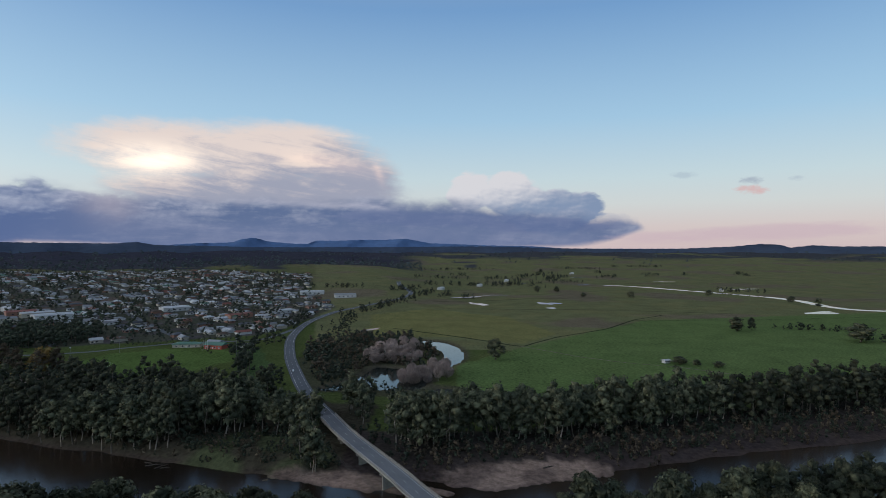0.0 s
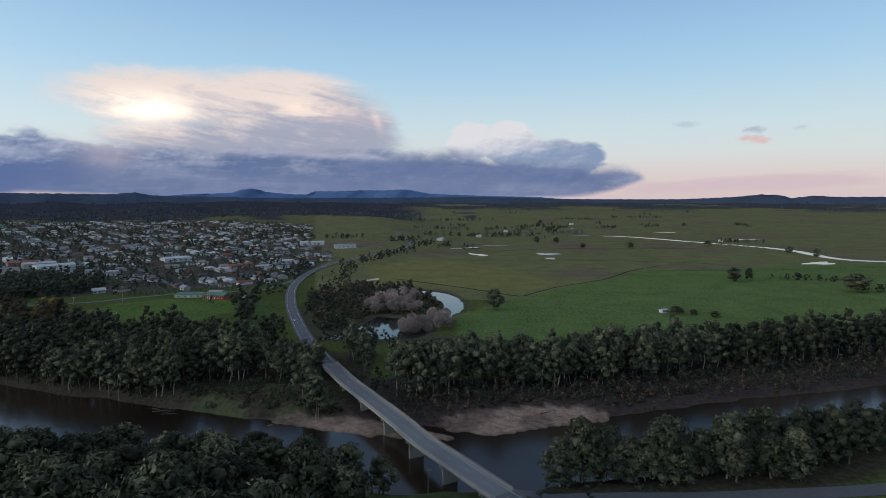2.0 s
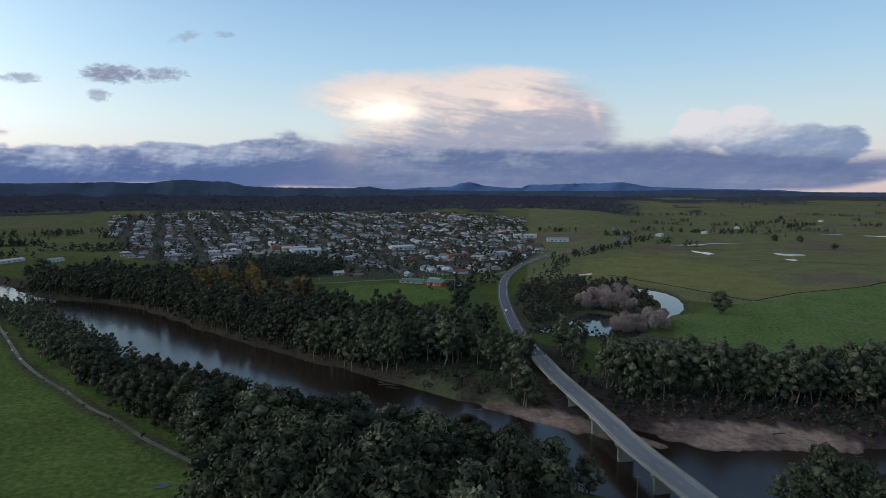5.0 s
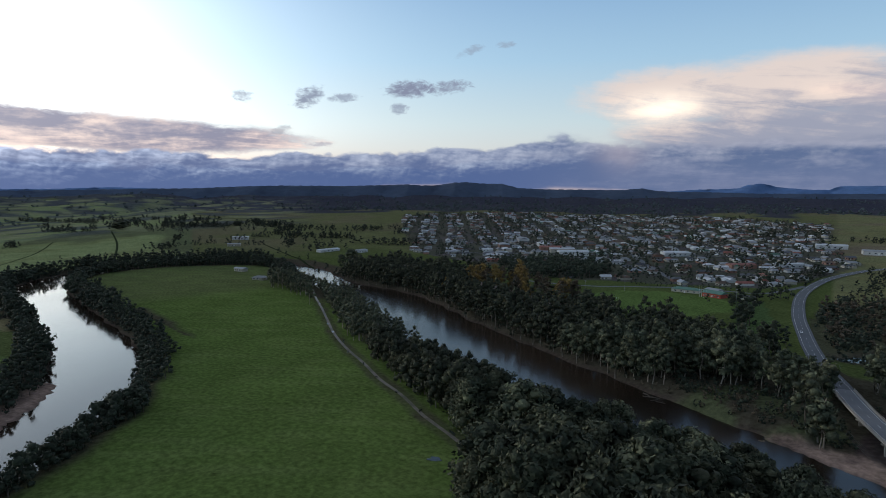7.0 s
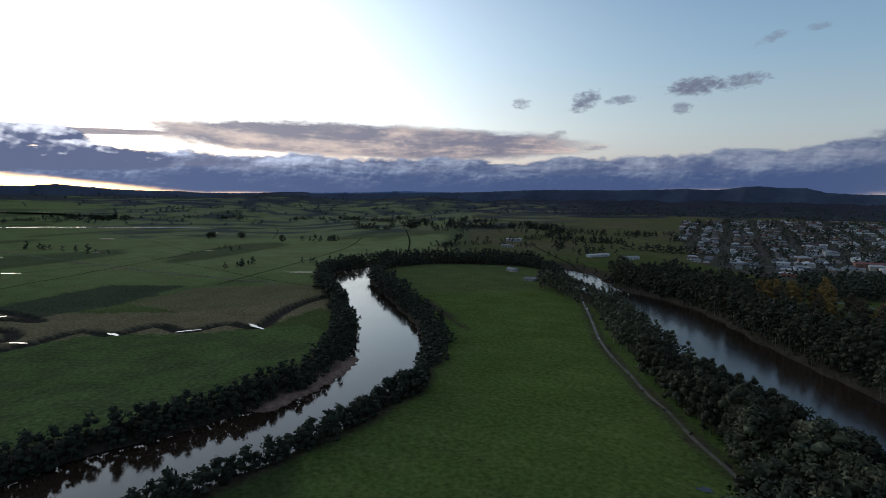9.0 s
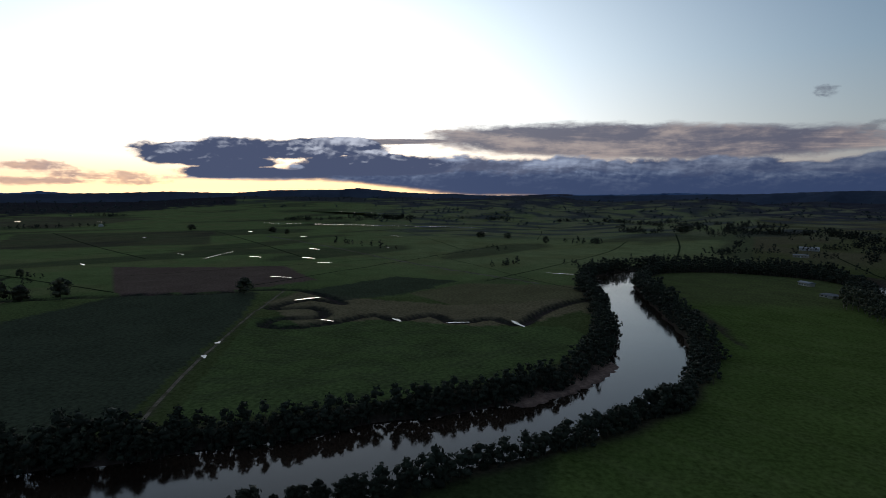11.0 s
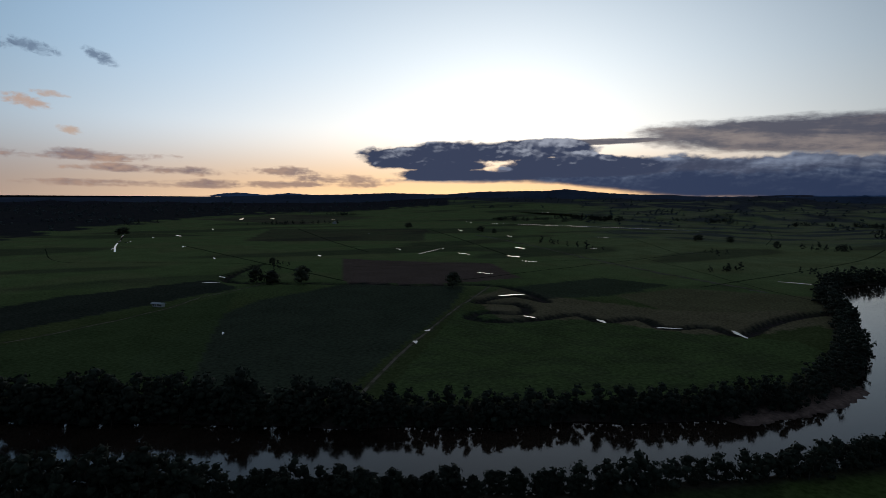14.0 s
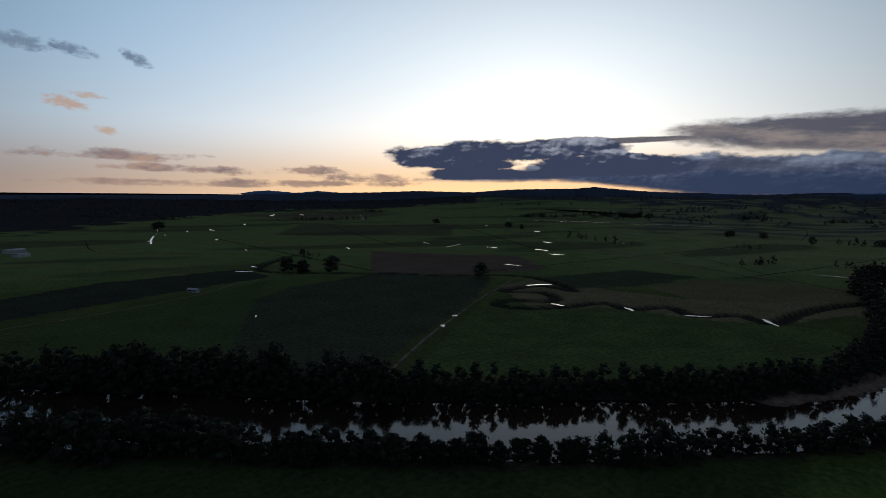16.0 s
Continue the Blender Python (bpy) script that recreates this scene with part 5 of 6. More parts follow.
for q in ((-1500, 420, -1900, 900, 120, 10, 120), (-1250, 640, -1500, 1000, 90, 10, 110), (-2000, 200, -2400, 1000, 120, 12, 160), (-1100, 600, -1300, 700, 40, 12, 40),
          (393, 783, 469, 753, 22, 9, 5), (440, 675, 520, 650, 14, 10, 6), (-1220, -390, -1075, -222, 13, 12, 8), (-850, -42, -892, 4, 13, 9, 5), (-1172, -50, -1085, -28, 7, 10, 7),
          (-1350, 120, -1300, 165, 12, 13, 9), (-1310, 165, -1330, 100, 8, 11, 6), (-2500, -725, -2405, -396, 60, 18, 60), (-2700, -700, -2450, -500, 50, 18, 60), (-1373, -1336, -1600, -1200, 34, 12, 10),
          (-1209, -1692, -1260, -1650, 8, 12, 14), (-1180, -1660, -1150, -1600, 6, 10, 14), (-930, 560, -1010, 620, 16, 14, 16), (-700, 430, -980, 470, 22, 9, 22), (-1000, 430, -1400, 560, 44, 11, 60),
          (-1800, 300, -2000, 700, 50, 14, 30), (-1650, 250, -1800, 560, 36, 13, 40), (-950, 160, -1000, 330, 24, 8, 10), (-880, 60, -960, 200, 18, 8, 10), (-1900, 900, -1300, 800, 60, 13, 90),
          (-2600, -200, -2300, 600, 150, 12, 160), (-2100, -1000, -2500, -300, 60, 13, 60), (-2250, -1850, -2300, -700, 70, 12, 60), (-640, -560, -560, -520, 9, 7, 6),
          (-150, 640, -168, 900, 40, 9, 7), (-175, 900, -110, 1250, 60, 10, 9), (-225, 640, -235, 900, 36, 11, 9), (-225, 560, -200, 640, 20, 12, 6), (-180, 480, -205, 560, 16, 15, 5),
          (-90, 1260, 60, 1500, 40, 11, 30), (-60, 1560, 160, 1750, 50, 11, 40), (-150, 1480, -500, 1650, 60, 11, 40), (100, 1700, 330, 1850, 40, 11, 40), (280, 2100, 700, 2300, 60, 12, 50),
          (-60, 2000, 500, 2600, 90, 12, 110), (600, 1500, 690, 1420, 16, 11, 14), (560, 2300, 1300, 2500, 50, 11, 90), (-520, 560, -440, 590, 16, 13, 12), (-600, 570, -520, 600, 20, 15, 14),
          (-2500, 334, -2143, 490, 60, 13, 9), (-2080, 520, -1990, 560, 16, 13, 7), (-1850, 600, -1700, 900, 100, 14, 26), (-1044, 178, -1019, 316, 8, 8, 3),
          (-1120, 340, -1190, 470, 32, 11, 13), (-1175, 715, -1140, 765, 34, 12, 7), (-1500, 760, -1300, 1000, 60, 13, 29), (-1000, 690, -900, 780, 40, 13, 22),
          (457, 3234, 669, 3070, 34, 11, 9), (830, 3472, 1125, 3498, 30, 11, 9), (-149, 1727, 104, 1637, 30, 11, 9), (-176, 2148, 14, 1999, 22, 11, 9), (-218, 2836, 163, 3028, 30, 11, 9), 
          (-104, 420, -45, 408, 12, 9, 4), (-96, 440, -150, 620, 46, 8, 6), (-128, 400, -150, 470, 10, 10, 4)):
    hedge(*q)
flats.done()
scrub.done()
for w in woods.values():
    w.done()

# forest on the high country, haze put into its foliage colour
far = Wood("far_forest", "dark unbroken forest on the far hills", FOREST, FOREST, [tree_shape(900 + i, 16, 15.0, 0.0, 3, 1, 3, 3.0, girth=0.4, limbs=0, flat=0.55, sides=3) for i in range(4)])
n = 4300
d = rs.uniform(-40, 162, n)
r = np.where(rs.rand(n) < 0.75, rs.uniform(2050, 4550, n), rs.uniform(1450, 3200, n))
r = np.where((r < 2050) & (d < 118), r + 700, r)
x, y = -np.sin(np.radians(d)) * r, np.cos(np.radians(d)) * r
w = wave(x, y, 620, 31) + 0.55 * wave(x, y, 240, 32) + (r - 3000) / 900 - 0.1
w = w + 3.0 * ((d > 118) & (r > np.interp(d, [118, 137, 152, 170], [3300, 2500, 1500, 1300]) + 60))
w = w + 2.0 * ((d > 4) & (d < 76) & (r > 2080)) - np.where(((d < 0) | (d > 104)) & (r < 4300), 0.9 * (1 - (r - 3300) / 1000), 0) + 0.55 * ((d > 12) & (d < 58))
w = np.where((d > 60) & (d < 104) & (r < 3900), 1.6 * (wave(x, y, 330, 33) + 0.4 * wave(x, y, 120, 34) - 0.05), w)
zz = rise(x, y) - 2
for i in np.nonzero(w > 0.05)[0]:
    far.add(x[i], y[i], zz[i], rs.uniform(0.55, 1.15), rs)
far.done()


# ---- highway and bridge ----
def offset_line(line, off):
    t = np.gradient(line[:, :2], axis=0)
    t /= np.linalg.norm(t, axis=1)[:, None]
    return np.stack([line[:, 0] + t[:, 1] * off, line[:, 1] - t[:, 0] * off], 1)


hz = road_z(HIGHWAY[:, 1])
on_bridge = (HIGHWAY[:, 1] < 352) & (HIGHWAY[:, 1] > 188)
first_land = int(np.nonzero(HIGHWAY[:, 1] >= 350)[0][0])
land_line, land_z = HIGHWAY[first_land - 1:], hz[first_land - 1:]
tagged(new("road", ribbon("road", land_line, 10.5, ASPHALT, 0.02, land_z)), "dark grey two-lane highway curving across the flats", "road", kind="structure")
south_end = HIGHWAY[HIGHWAY[:, 1] <= 192]
tagged(new("road", ribbon("road", south_end, 10.5, ASPHALT, 0.02, road_z(south_end[:, 1]))), "grey bridge approach road", "road", kind="structure")
tagged(new("road", ribbon("road", SOUTH_ROAD, 7.5, ASPHALT, 0.12)), "grey asphalt road behind the bank trees", "road", kind="structure")
tagged(new("track", ribbon("track", TRACK, 2.0, GRAVEL, 0.06)), "pale wet gravel farm track along the field", "track", kind="structure")
tagged(new("track", ribbon("track", WEST_TRACK, 2.0, DIRT, 0.06)), "pale farm track between dark fields", "track", kind="structure")
tagged(new("track", ribbon("track", SOUTH_TRACK, 1.8, DIRT, 0.06)), "pale farm track between dark fields", "track", kind="structure")
tagged(new("road", ribbon("road", FAR_ROAD, 4.0, DIRT, 0.3)), "pale straight road across the western flats", "road", kind="structure")

deck_line = HIGHWAY[on_bridge]


def swept(name, line, zs, profile, mat):
    """A profile of (offset, height) drawn along a plan line."""
    X, Y, Z = [], [], []
    for off, up in profile:
        q = offset_line(line, off)
        X.append(q[:, 0])
        Y.append(q[:, 1])
        Z.append(zs + up)
    me = grid_mesh(name, np.array(X).T[:, ::-1], np.array(Y).T[:, ::-1], np.array(Z).T[:, ::-1], mat)
    me.polygons.foreach_set("use_smooth", np.zeros(len(me.polygons), bool))
    return me


dz = road_z(deck_line[:, 1])
bridge = new("bridge")
bridge.location = (0, 0, 0)
tagged(bridge, "long concrete road bridge on wall piers over the river", "bridge")
part("deck", swept("deck", deck_line, dz, [(-5.0, 0.0), (5.0, 0.0), (5.0, -0.35), (4.1, -0.45), (-4.1, -0.45), (-5.0, -0.35), (-5.0, 0.0)], DECK), bridge, "pale grey asphalt deck")
for off in (-3.2, -1.1, 1.1, 3.2):
    part("girder", swept("girder", deck_line, dz, [(off - 0.35, -0.45), (off + 0.35, -0.45), (off + 0.3, -1.75), (off - 0.3, -1.75), (off - 0.35, -0.45)], CONCRETE), bridge, "concrete girder")
for side in (-1, 1):
    part("kerb", swept("kerb", deck_line, dz, [(side * 4.35, 0.0), (side * 4.35, 0.24), (side * 4.95, 0.24), (side * 5.12, 0.2), (side * 5.12, -0.5), (side * 4.98, -0.5)][::side], CONCRETE), bridge, "pale concrete kerb")
    for up in (0.62, 1.0):
        part("rail", swept("rail", deck_line, dz, [(side * 4.8 - 0.05, up), (side * 4.8 + 0.05, up), (side * 4.8 + 0.05, up + 0.12), (side * 4.8 - 0.05, up + 0.12), (side * 4.8 - 0.05, up)], CONCRETE), bridge, "weathered bridge rail")


def box_mesh(name, x0, x1, y0, y1, z0, z1, mat, bevel=0.0, taper=1.0):
    bm = bmesh.new()
    v = [bm.verts.new((x * (taper if z == z0 else 1), y * (taper if z == z0 else 1), z)) for z in (z0, z1) for x, y in ((x0, y0), (x1, y0), (x1, y1), (x0, y1))]
    for f in ((3, 2, 1, 0), (4, 5, 6, 7), (0, 1, 5, 4), (1, 2, 6, 5), (2, 3, 7, 6), (3, 0, 4, 7)):
        bm.faces.new([v[i] for i in f])
    if bevel:
        bmesh.ops.bevel(bm, geom=bm.edges[:], offset=bevel, segments=2, affect="EDGES")
    me = bpy.data.meshes.new(name)
    bm.to_mesh(me)
    bm.free()
    me.materials.append(mat)
    return me


post = box_mesh("rail_post", -0.08, 0.08, -0.08, 0.08, 0.2, 1.1, CONCRETE)
run = np.concatenate([[0], np.cumsum(np.linalg.norm(np.diff(deck_line[:, :2], axis=0), axis=1))])
for side in (-1, 1):
    q = offset_line(deck_line, side * 4.8)
    for s in np.arange(1.5, run[-1], 4.0):
        ob = part("rail_post", post, bridge)
        ob.location = (np.interp(s, run, q[:, 0]), np.interp(s, run, q[:, 1]), np.interp(s, run, dz))
turn = np.gradient(deck_line[:, :2], axis=0)
for x, y in ((-77, 341), (-61, 313), (-45, 287), (-32, 264), (-19, 241), (-6, 219), (8, 197)):
    i = int(np.argmin((deck_line[:, 0] - x) ** 2 + (deck_line[:, 1] - y) ** 2))
    foot = min(height(deck_line[i, 0], deck_line[i, 1]), WATER_Z) - 1.0
    pier = part("pier", box_mesh("pier", -3.3, 3.3, -0.55, 0.55, foot, dz[i] - 2.3, CONCRETE, 0.12, 0.92), bridge, "concrete wall pier")
    part("pier_cap", box_mesh("pier_cap", -4.4, 4.4, -0.7, 0.7, dz[i] - 2.35, dz[i] - 1.7, CONCRETE, 0.08), pier, "concrete crosshead")
    for ob in (pier,):
        ob.location = (deck_line[i, 0], deck_line[i, 1], 0)
        ob.rotation_euler = (0, 0, math.atan2(turn[i, 1], turn[i, 0]) - math.pi / 2)
# painted lines
for off in (-3.5, 3.5):
    q = offset_line(HIGHWAY, off)
    tagged(new("road_marking", ribbon("road_marking", q, 0.16, PAINT, 0.05, hz)), "white painted edge line on the highway", "road marking", kind="structure")
dash = []
total = np.concatenate([[0], np.cumsum(np.linalg.norm(np.diff(HIGHWAY[:, :2], axis=0), axis=1))])
fine = np.stack([np.interp(np.arange(0, 900, 3.0), total, HIGHWAY[:, k]) for k in (0, 1)], 1)
fz = np.interp(np.arange(0, 900, 3.0), total, hz)
for i in range(0, len(fine) - 2, 4):
    dash.append(ribbon("road_marking", fine[i:i + 2], 0.16, PAINT, 0.05, fz[i:i + 2]))
bm = bmesh.new()
for me in dash:
    bm.from_mesh(me)
me = bpy.data.meshes.new("road_marking")
bm.to_mesh(me)
bm.free()
me.materials.append(PAINT)
tagged(new("road_marking", me), "white broken centre line on the highway", "road marking", kind="structure")

# ---- power line by the bridge ----
TIMBER = material("grey_pole_timber", (0.20, 0.17, 0.14), 0.9, 0.3, 0.4, 0.3)
WIRE = material("dark_cable", (0.05, 0.05, 0.05), 0.6, 0.1, 1.0, 0.0)


def power_pole(x, y, h, turn_deg):
    e = new("power_pole")
    tagged(e, "grey timber power pole with a crossarm", "power pole", "power poles by the river")
    part("pole", data_mesh("pole", tube([(0, 0, -1), (0, 0, h * 0.5), (0, 0, h)], [0.17, 0.15, 0.11], 8), TIMBER), e)
    arm = part("crossarm", box_mesh("crossarm", -1.2, 1.2, -0.07, 0.07, h - 0.75, h - 0.58, TIMBER, 0.02), e)
    for k in (-1.1, -0.4, 0.4, 1.1):
        part("insulator", data_mesh("insulator", tube([(k, 0, h - 0.58), (k, 0, h - 0.35)], [0.07, 0.05], 6), CONCRETE), arm)
    e.matrix_basis = pose(x, y, height(x, y), 0, 0, turn_deg)
    return e


poles = [(-12, 197, 9.5), (-111, 352, 10.5), (-165, 446, 10.0), (60, 84, 10.0)]
for x, y, h in poles:
    power_pole(x, y, h, 32)
for (x0, y0, h0), (x1, y1, h1) in ((poles[0], poles[1]), (poles[1], poles[2]), (poles[3], poles[0])):
    for k in (-1.1, -0.4, 0.4, 1.1):
        ox, oy = k * math.cos(radians(32)), k * math.sin(radians(32))
        za, zb = height(x0, y0) + h0 - 0.35, height(x1, y1) + h1 - 0.35
        pts = [(x0 + (x1 - x0) * s + ox, y0 + (y1 - y0) * s + oy, za + (zb - za) * s - 10 * s * (1 - s)) for s in np.linspace(0, 1, 15)]
        tagged(new("power_cable", data_mesh("power_cable", tube(pts, [0.035] * 15, 4), WIRE)), "thin dark cable hung between power poles", "cable", "power cables")

# dead trunk on the lawn
dead = new("dead_tree", data_mesh("dead_tree", joined([tube([(0, 0, -0.5), (0.1, 0, 5), (0.0, 0.1, 9), (0.1, 0, 11.5)], [0.42, 0.34, 0.25, 0.1], 8),
                                                       tube([(0, 0, 8), (0.7, 0.2, 9.8)], [0.14, 0.05], 6), tube([(0, 0, 6.5), (-0.6, 0.3, 7.6)], [0.12, 0.05], 6)]), BARK))
dead.location = (-38, 199, height(-38, 199))
tagged(dead, "bleached broken dead tree trunk on the lawn", "dead tree")

# ---- town ----
WALLS = [material("cream_weatherboard", (0.36, 0.33, 0.27), 0.8, 0.15, 1.0, 0.1, per_object=0.4), material("red_brown_brick", (0.24, 0.13, 0.095), 0.9, 0.2, 0.6, 0.2, per_object=0.4),
         material("white_weatherboard", (0.46, 0.46, 0.45), 0.8, 0.12, 1.0, 0.1, per_object=0.2)]
ROOFS = [material("grey_metal_roof", (0.21, 0.22, 0.235), 0.6, 0.2, 1.2, 0.1, metal=0.1, per_object=0.5), material("white_metal_roof", (0.44, 0.45, 0.47), 0.55, 0.15, 1.2, 0.1, metal=0.1, per_object=0.25),
         material("brown_tile_roof", (0.11, 0.075, 0.058), 0.85, 0.25, 0.8, 0.3, per_object=0.5), material("green_metal_roof", (0.07, 0.15, 0.11), 0.55, 0.2, 1.2, 0.1, per_object=0.3),
         material("dark_grey_roof", (0.065, 0.068, 0.078), 0.75, 0.2, 1.0, 0.2, per_object=0.5), material("red_roof", (0.19, 0.065, 0.05), 0.7, 0.2, 1.0, 0.2, per_object=0.3)]
PANE = material("dark_window_glass", (0.03, 0.035, 0.045), 0.08, 0.1, 1.0, 0.0, spec=0.6)
FRAME = material("white_window_frame", (0.6, 0.6, 0.58), 0.6, 0.1, 1.0, 0.0)


def roof_shape(l, w, h, pitch, hip, over=0.55, wing=0.0):
    """Hipped or gabled roof over a rectangle, with thick eaves, and a wing at one side."""
    def one(cx, cy, l, w, along):
        a, b = l / 2 + over, w / 2 + over
        top = h + b * pitch
        r = max(0.05, a - b * hip)
        v = [(-a, -b, h - 0.18), (a, -b, h - 0.18), (a, b, h - 0.18), (-a, b, h - 0.18), (-a, -b, h), (a, -b, h), (a, b, h), (-a, b, h), (-r, 0, top), (r, 0, top)]
        f = [(0, 3, 2, 1), (0, 1, 5, 4), (1, 2, 6, 5), (2, 3, 7, 6), (3, 0, 4, 7), (4, 5, 9, 8), (6, 7, 8, 9), (5, 6, 9), (7, 4, 8)]
        if along:
            v = [(-y, x, z) for x, y, z in v]
        return np.array([(x + cx, y + cy, z) for x, y, z in v]), f
    parts = [one(0, 0, l, w, False)]
    if wing:
        parts.append(one(l * 0.22, -w * 0.45, w * 0.9, l * wing, True))
    return joined(parts)


def wall_shape(l, w, h, wing=0.0, gable=0.0):
    def one(cx, cy, l, w):
        a, b = l / 2, w / 2
        v = [(-a, -b, -1.0), (a, -b, -1.0), (a, b, -1.0), (-a, b, -1.0), (-a, -b, h - 0.1), (a, -b, h - 0.1), (a, b, h - 0.1), (-a, b, h - 0.1)]
        f = [(0, 1, 5, 4), (1, 2, 6, 5), (2, 3, 7, 6), (3, 0, 4, 7), (4, 5, 6, 7)]
        if gable:
            v += [(-a + 0.02, 0, h - 0.1 + b * gable), (a - 0.02, 0, h - 0.1 + b * gable)]
            f += [(4, 7, 8), (5, 9, 6)]
        return np.array([(x + cx, y + cy, z) for x, y, z in v]), f
    parts = [one(0, 0, l, w)]
    if wing:
        parts.append(one(l * 0.22, -w * 0.45, l * wing, w * 0.9))
    return joined(parts)


HOUSES = [(15, 9, 3.0, 0.42, 1.0, 0.36), (13, 8.5, 3.1, 0.45, 1.0, 0.0), (17, 9, 3.0, 0.38, 0.0, 0.3), (12, 8, 3.4, 0.5, 0.0, 0.0), (19, 10, 3.0, 0.35, 1.0, 0.32), (8, 6, 2.7, 0.3, 0.0, 0.0)]
SHAPES = [(wall_shape(l, w, h, wing, 0 if hip else p), roof_shape(l, w, h, p, hip, 0.55, wing)) for l, w, h, p, hip, wing in HOUSES]
ROOF_NAMES = ["grey metal", "white metal", "brown tiled", "green metal", "dark grey", "red"]
WALL_NAMES = ["cream weatherboard", "red-brown brick", "white weatherboard"]
wall_data = {(i, j): data_mesh("wall", SHAPES[i][0], WALLS[j], False) for i in range(6) for j in range(3)}
roof_data = {(i, j): data_mesh("roof", SHAPES[i][1], ROOFS[j], False) for i in range(6) for j in range(6)}
window_data = box_mesh("window", -0.9, 0.9, -0.05, 0.05, 1.0, 2.3, PANE)
bm = bmesh.new()
for x0, x1, z0, z1 in ((-1.0, -0.9, 0.9, 2.4), (0.9, 1.0, 0.9, 2.4), (-0.9, 0.9, 0.9, 1.0), (-0.9, 0.9, 2.3, 2.4), (-0.04, 0.04, 1.0, 2.3)):
    bm.from_mesh(box_mesh("bar", x0, x1, -0.08, 0.06, z0, z1, FRAME))
frame_data = bpy.data.meshes.new("window_frame")
bm.to_mesh(frame_data)
bm.free()
frame_data.materials.append(FRAME)
door_data = box_mesh("door", -0.45, 0.45, -0.05, 0.05, 0.0, 2.05, FRAME)


def house(i, wj, rj, x, y, z, turn_deg):
    l, w = HOUSES[i][:2]
    e = new("house")
    tagged(e, f"{WALL_NAMES[wj]} bungalow with {ROOF_NAMES[rj]} roof among garden trees", "house", "houses of the town")
    part("wall", wall_data[i, wj], e)
    part("roof", roof_data[i, rj], e)
    for wx in (-l * 0.36, -l * 0.02):
        part("window", window_data, e).location = (wx, -w / 2 - 0.03, 0)
    part("window", window_data, e).matrix_basis = pose(-l / 2 - 0.03, 0, 0, 0, 0, 90)
    part("door", door_data, e).location = (-l * 0.18, -w / 2 - 0.03, 0)
    e.matrix_basis = pose(x, y, z, 0, 0, turn_deg)
    return e


class Far:
    """House parts far off, gathered by material into one object."""

    def __init__(self, name, label, mats):
        self.name, self.label, self.mats, self.v, self.f, self.s, self.n = name, label, mats, [], [], [], 0

    def add(self, vf, x, y, z, a, slot, k=1.0):
        c, s = math.cos(a) * k, math.sin(a) * k
        v = np.asarray(vf[0]) @ np.array([[c, s, 0], [-s, c, 0], [0, 0, k]]) + np.array([x, y, z])
        self.v.append(v)
        self.f += [tuple(j + self.n for j in q) for q in vf[1]]
        self.s += [slot] * len(vf[1])
        self.n += len(v)

    def done(self):
        me = bpy.data.meshes.new(self.name)
        me.from_pydata(np.concatenate(self.v).tolist(), [], self.f)
        for m in self.mats:
            me.materials.append(m)
        me.polygons.foreach_set("material_index", np.array(self.s, np.int32))
        me.update()
        tagged(new(self.name, me), self.label, "houses", kind="stuff")


rt = np.random.RandomState(12)
STREET = radians(47)   # the street grid runs north-west
ux, uy = -math.sin(STREET), math.cos(STREET)
vx, vy = math.cos(STREET), math.sin(STREET)
lots = []
for i in range(-70, 95):
    for j in range(-40, 62):
        gu, gv = i * 21.0 + rt.uniform(-7, 7), j * 30.0 + (4.5 if j % 2 else -4.5) + rt.uniform(-5, 5)
        x, y = -650 + ux * gu + vx * gv, 900 + uy * gu + vy * gv
        if i % 8 == 0:
            continue
        lots.append((x, y, j))
lx, ly = np.array([q[0] for q in lots]), np.array([q[1] for q in lots])
ok = inside(lx, ly, TOWN) & ~inside(lx, ly, grown(OVAL, 30)) & (near_line(lx, ly, HIGHWAY)[0] > 22) & (rt.rand(len(lx)) < 0.74)
ok &= ~inside(lx, ly, [(-455, 560), (-590, 640), (-520, 760), (-420, 690), (-395, 620)])
rd = near_line(lx, ly, RIVER)[0]
ok &= rd > 150
lots = [(math.hypot(lots[k][0], lots[k][1]), lx[k], ly[k], lots[k][2]) for k in np.nonzero(ok)[0]]
lots.sort()
lot_z = heights([q[1] for q in lots], [q[2] for q in lots])
far_town = Far("far_houses", "rows of small houses rising up the town's slope", WALLS + ROOFS)
for n, (r, x, y, j) in enumerate(lots):
    i = rt.choice(6, p=[0.24, 0.2, 0.2, 0.14, 0.12, 0.1])
    wj, rj = rt.choice(3, p=[0.45, 0.25, 0.3]), rt.choice(6, p=[0.37, 0.20, 0.16, 0.04, 0.20, 0.03])
    a = math.degrees(STREET) + (0 if j % 2 else 180) + rt.choice([0, 0, 90]) + rt.normal() * 3
    if n < 290:
        house(i, wj, rj, x, y, lot_z[n], a)
    else:
        far_town.add(SHAPES[i][0], x, y, lot_z[n], radians(a), wj)
        far_town.add(SHAPES[i][1], x, y, lot_z[n], radians(a), 3 + rj)
far_town.done()

# larger buildings along the main street and beyond
BIG = (wall_shape(30, 18, 5.0, 0, 0.16), roof_shape(30, 18, 5.0, 0.16, 0.0, 0.3))
big_wall = [data_mesh("wall", BIG[0], m, False) for m in WALLS]
big_roof = [data_mesh("roof", BIG[1], m, False) for m in ROOFS]


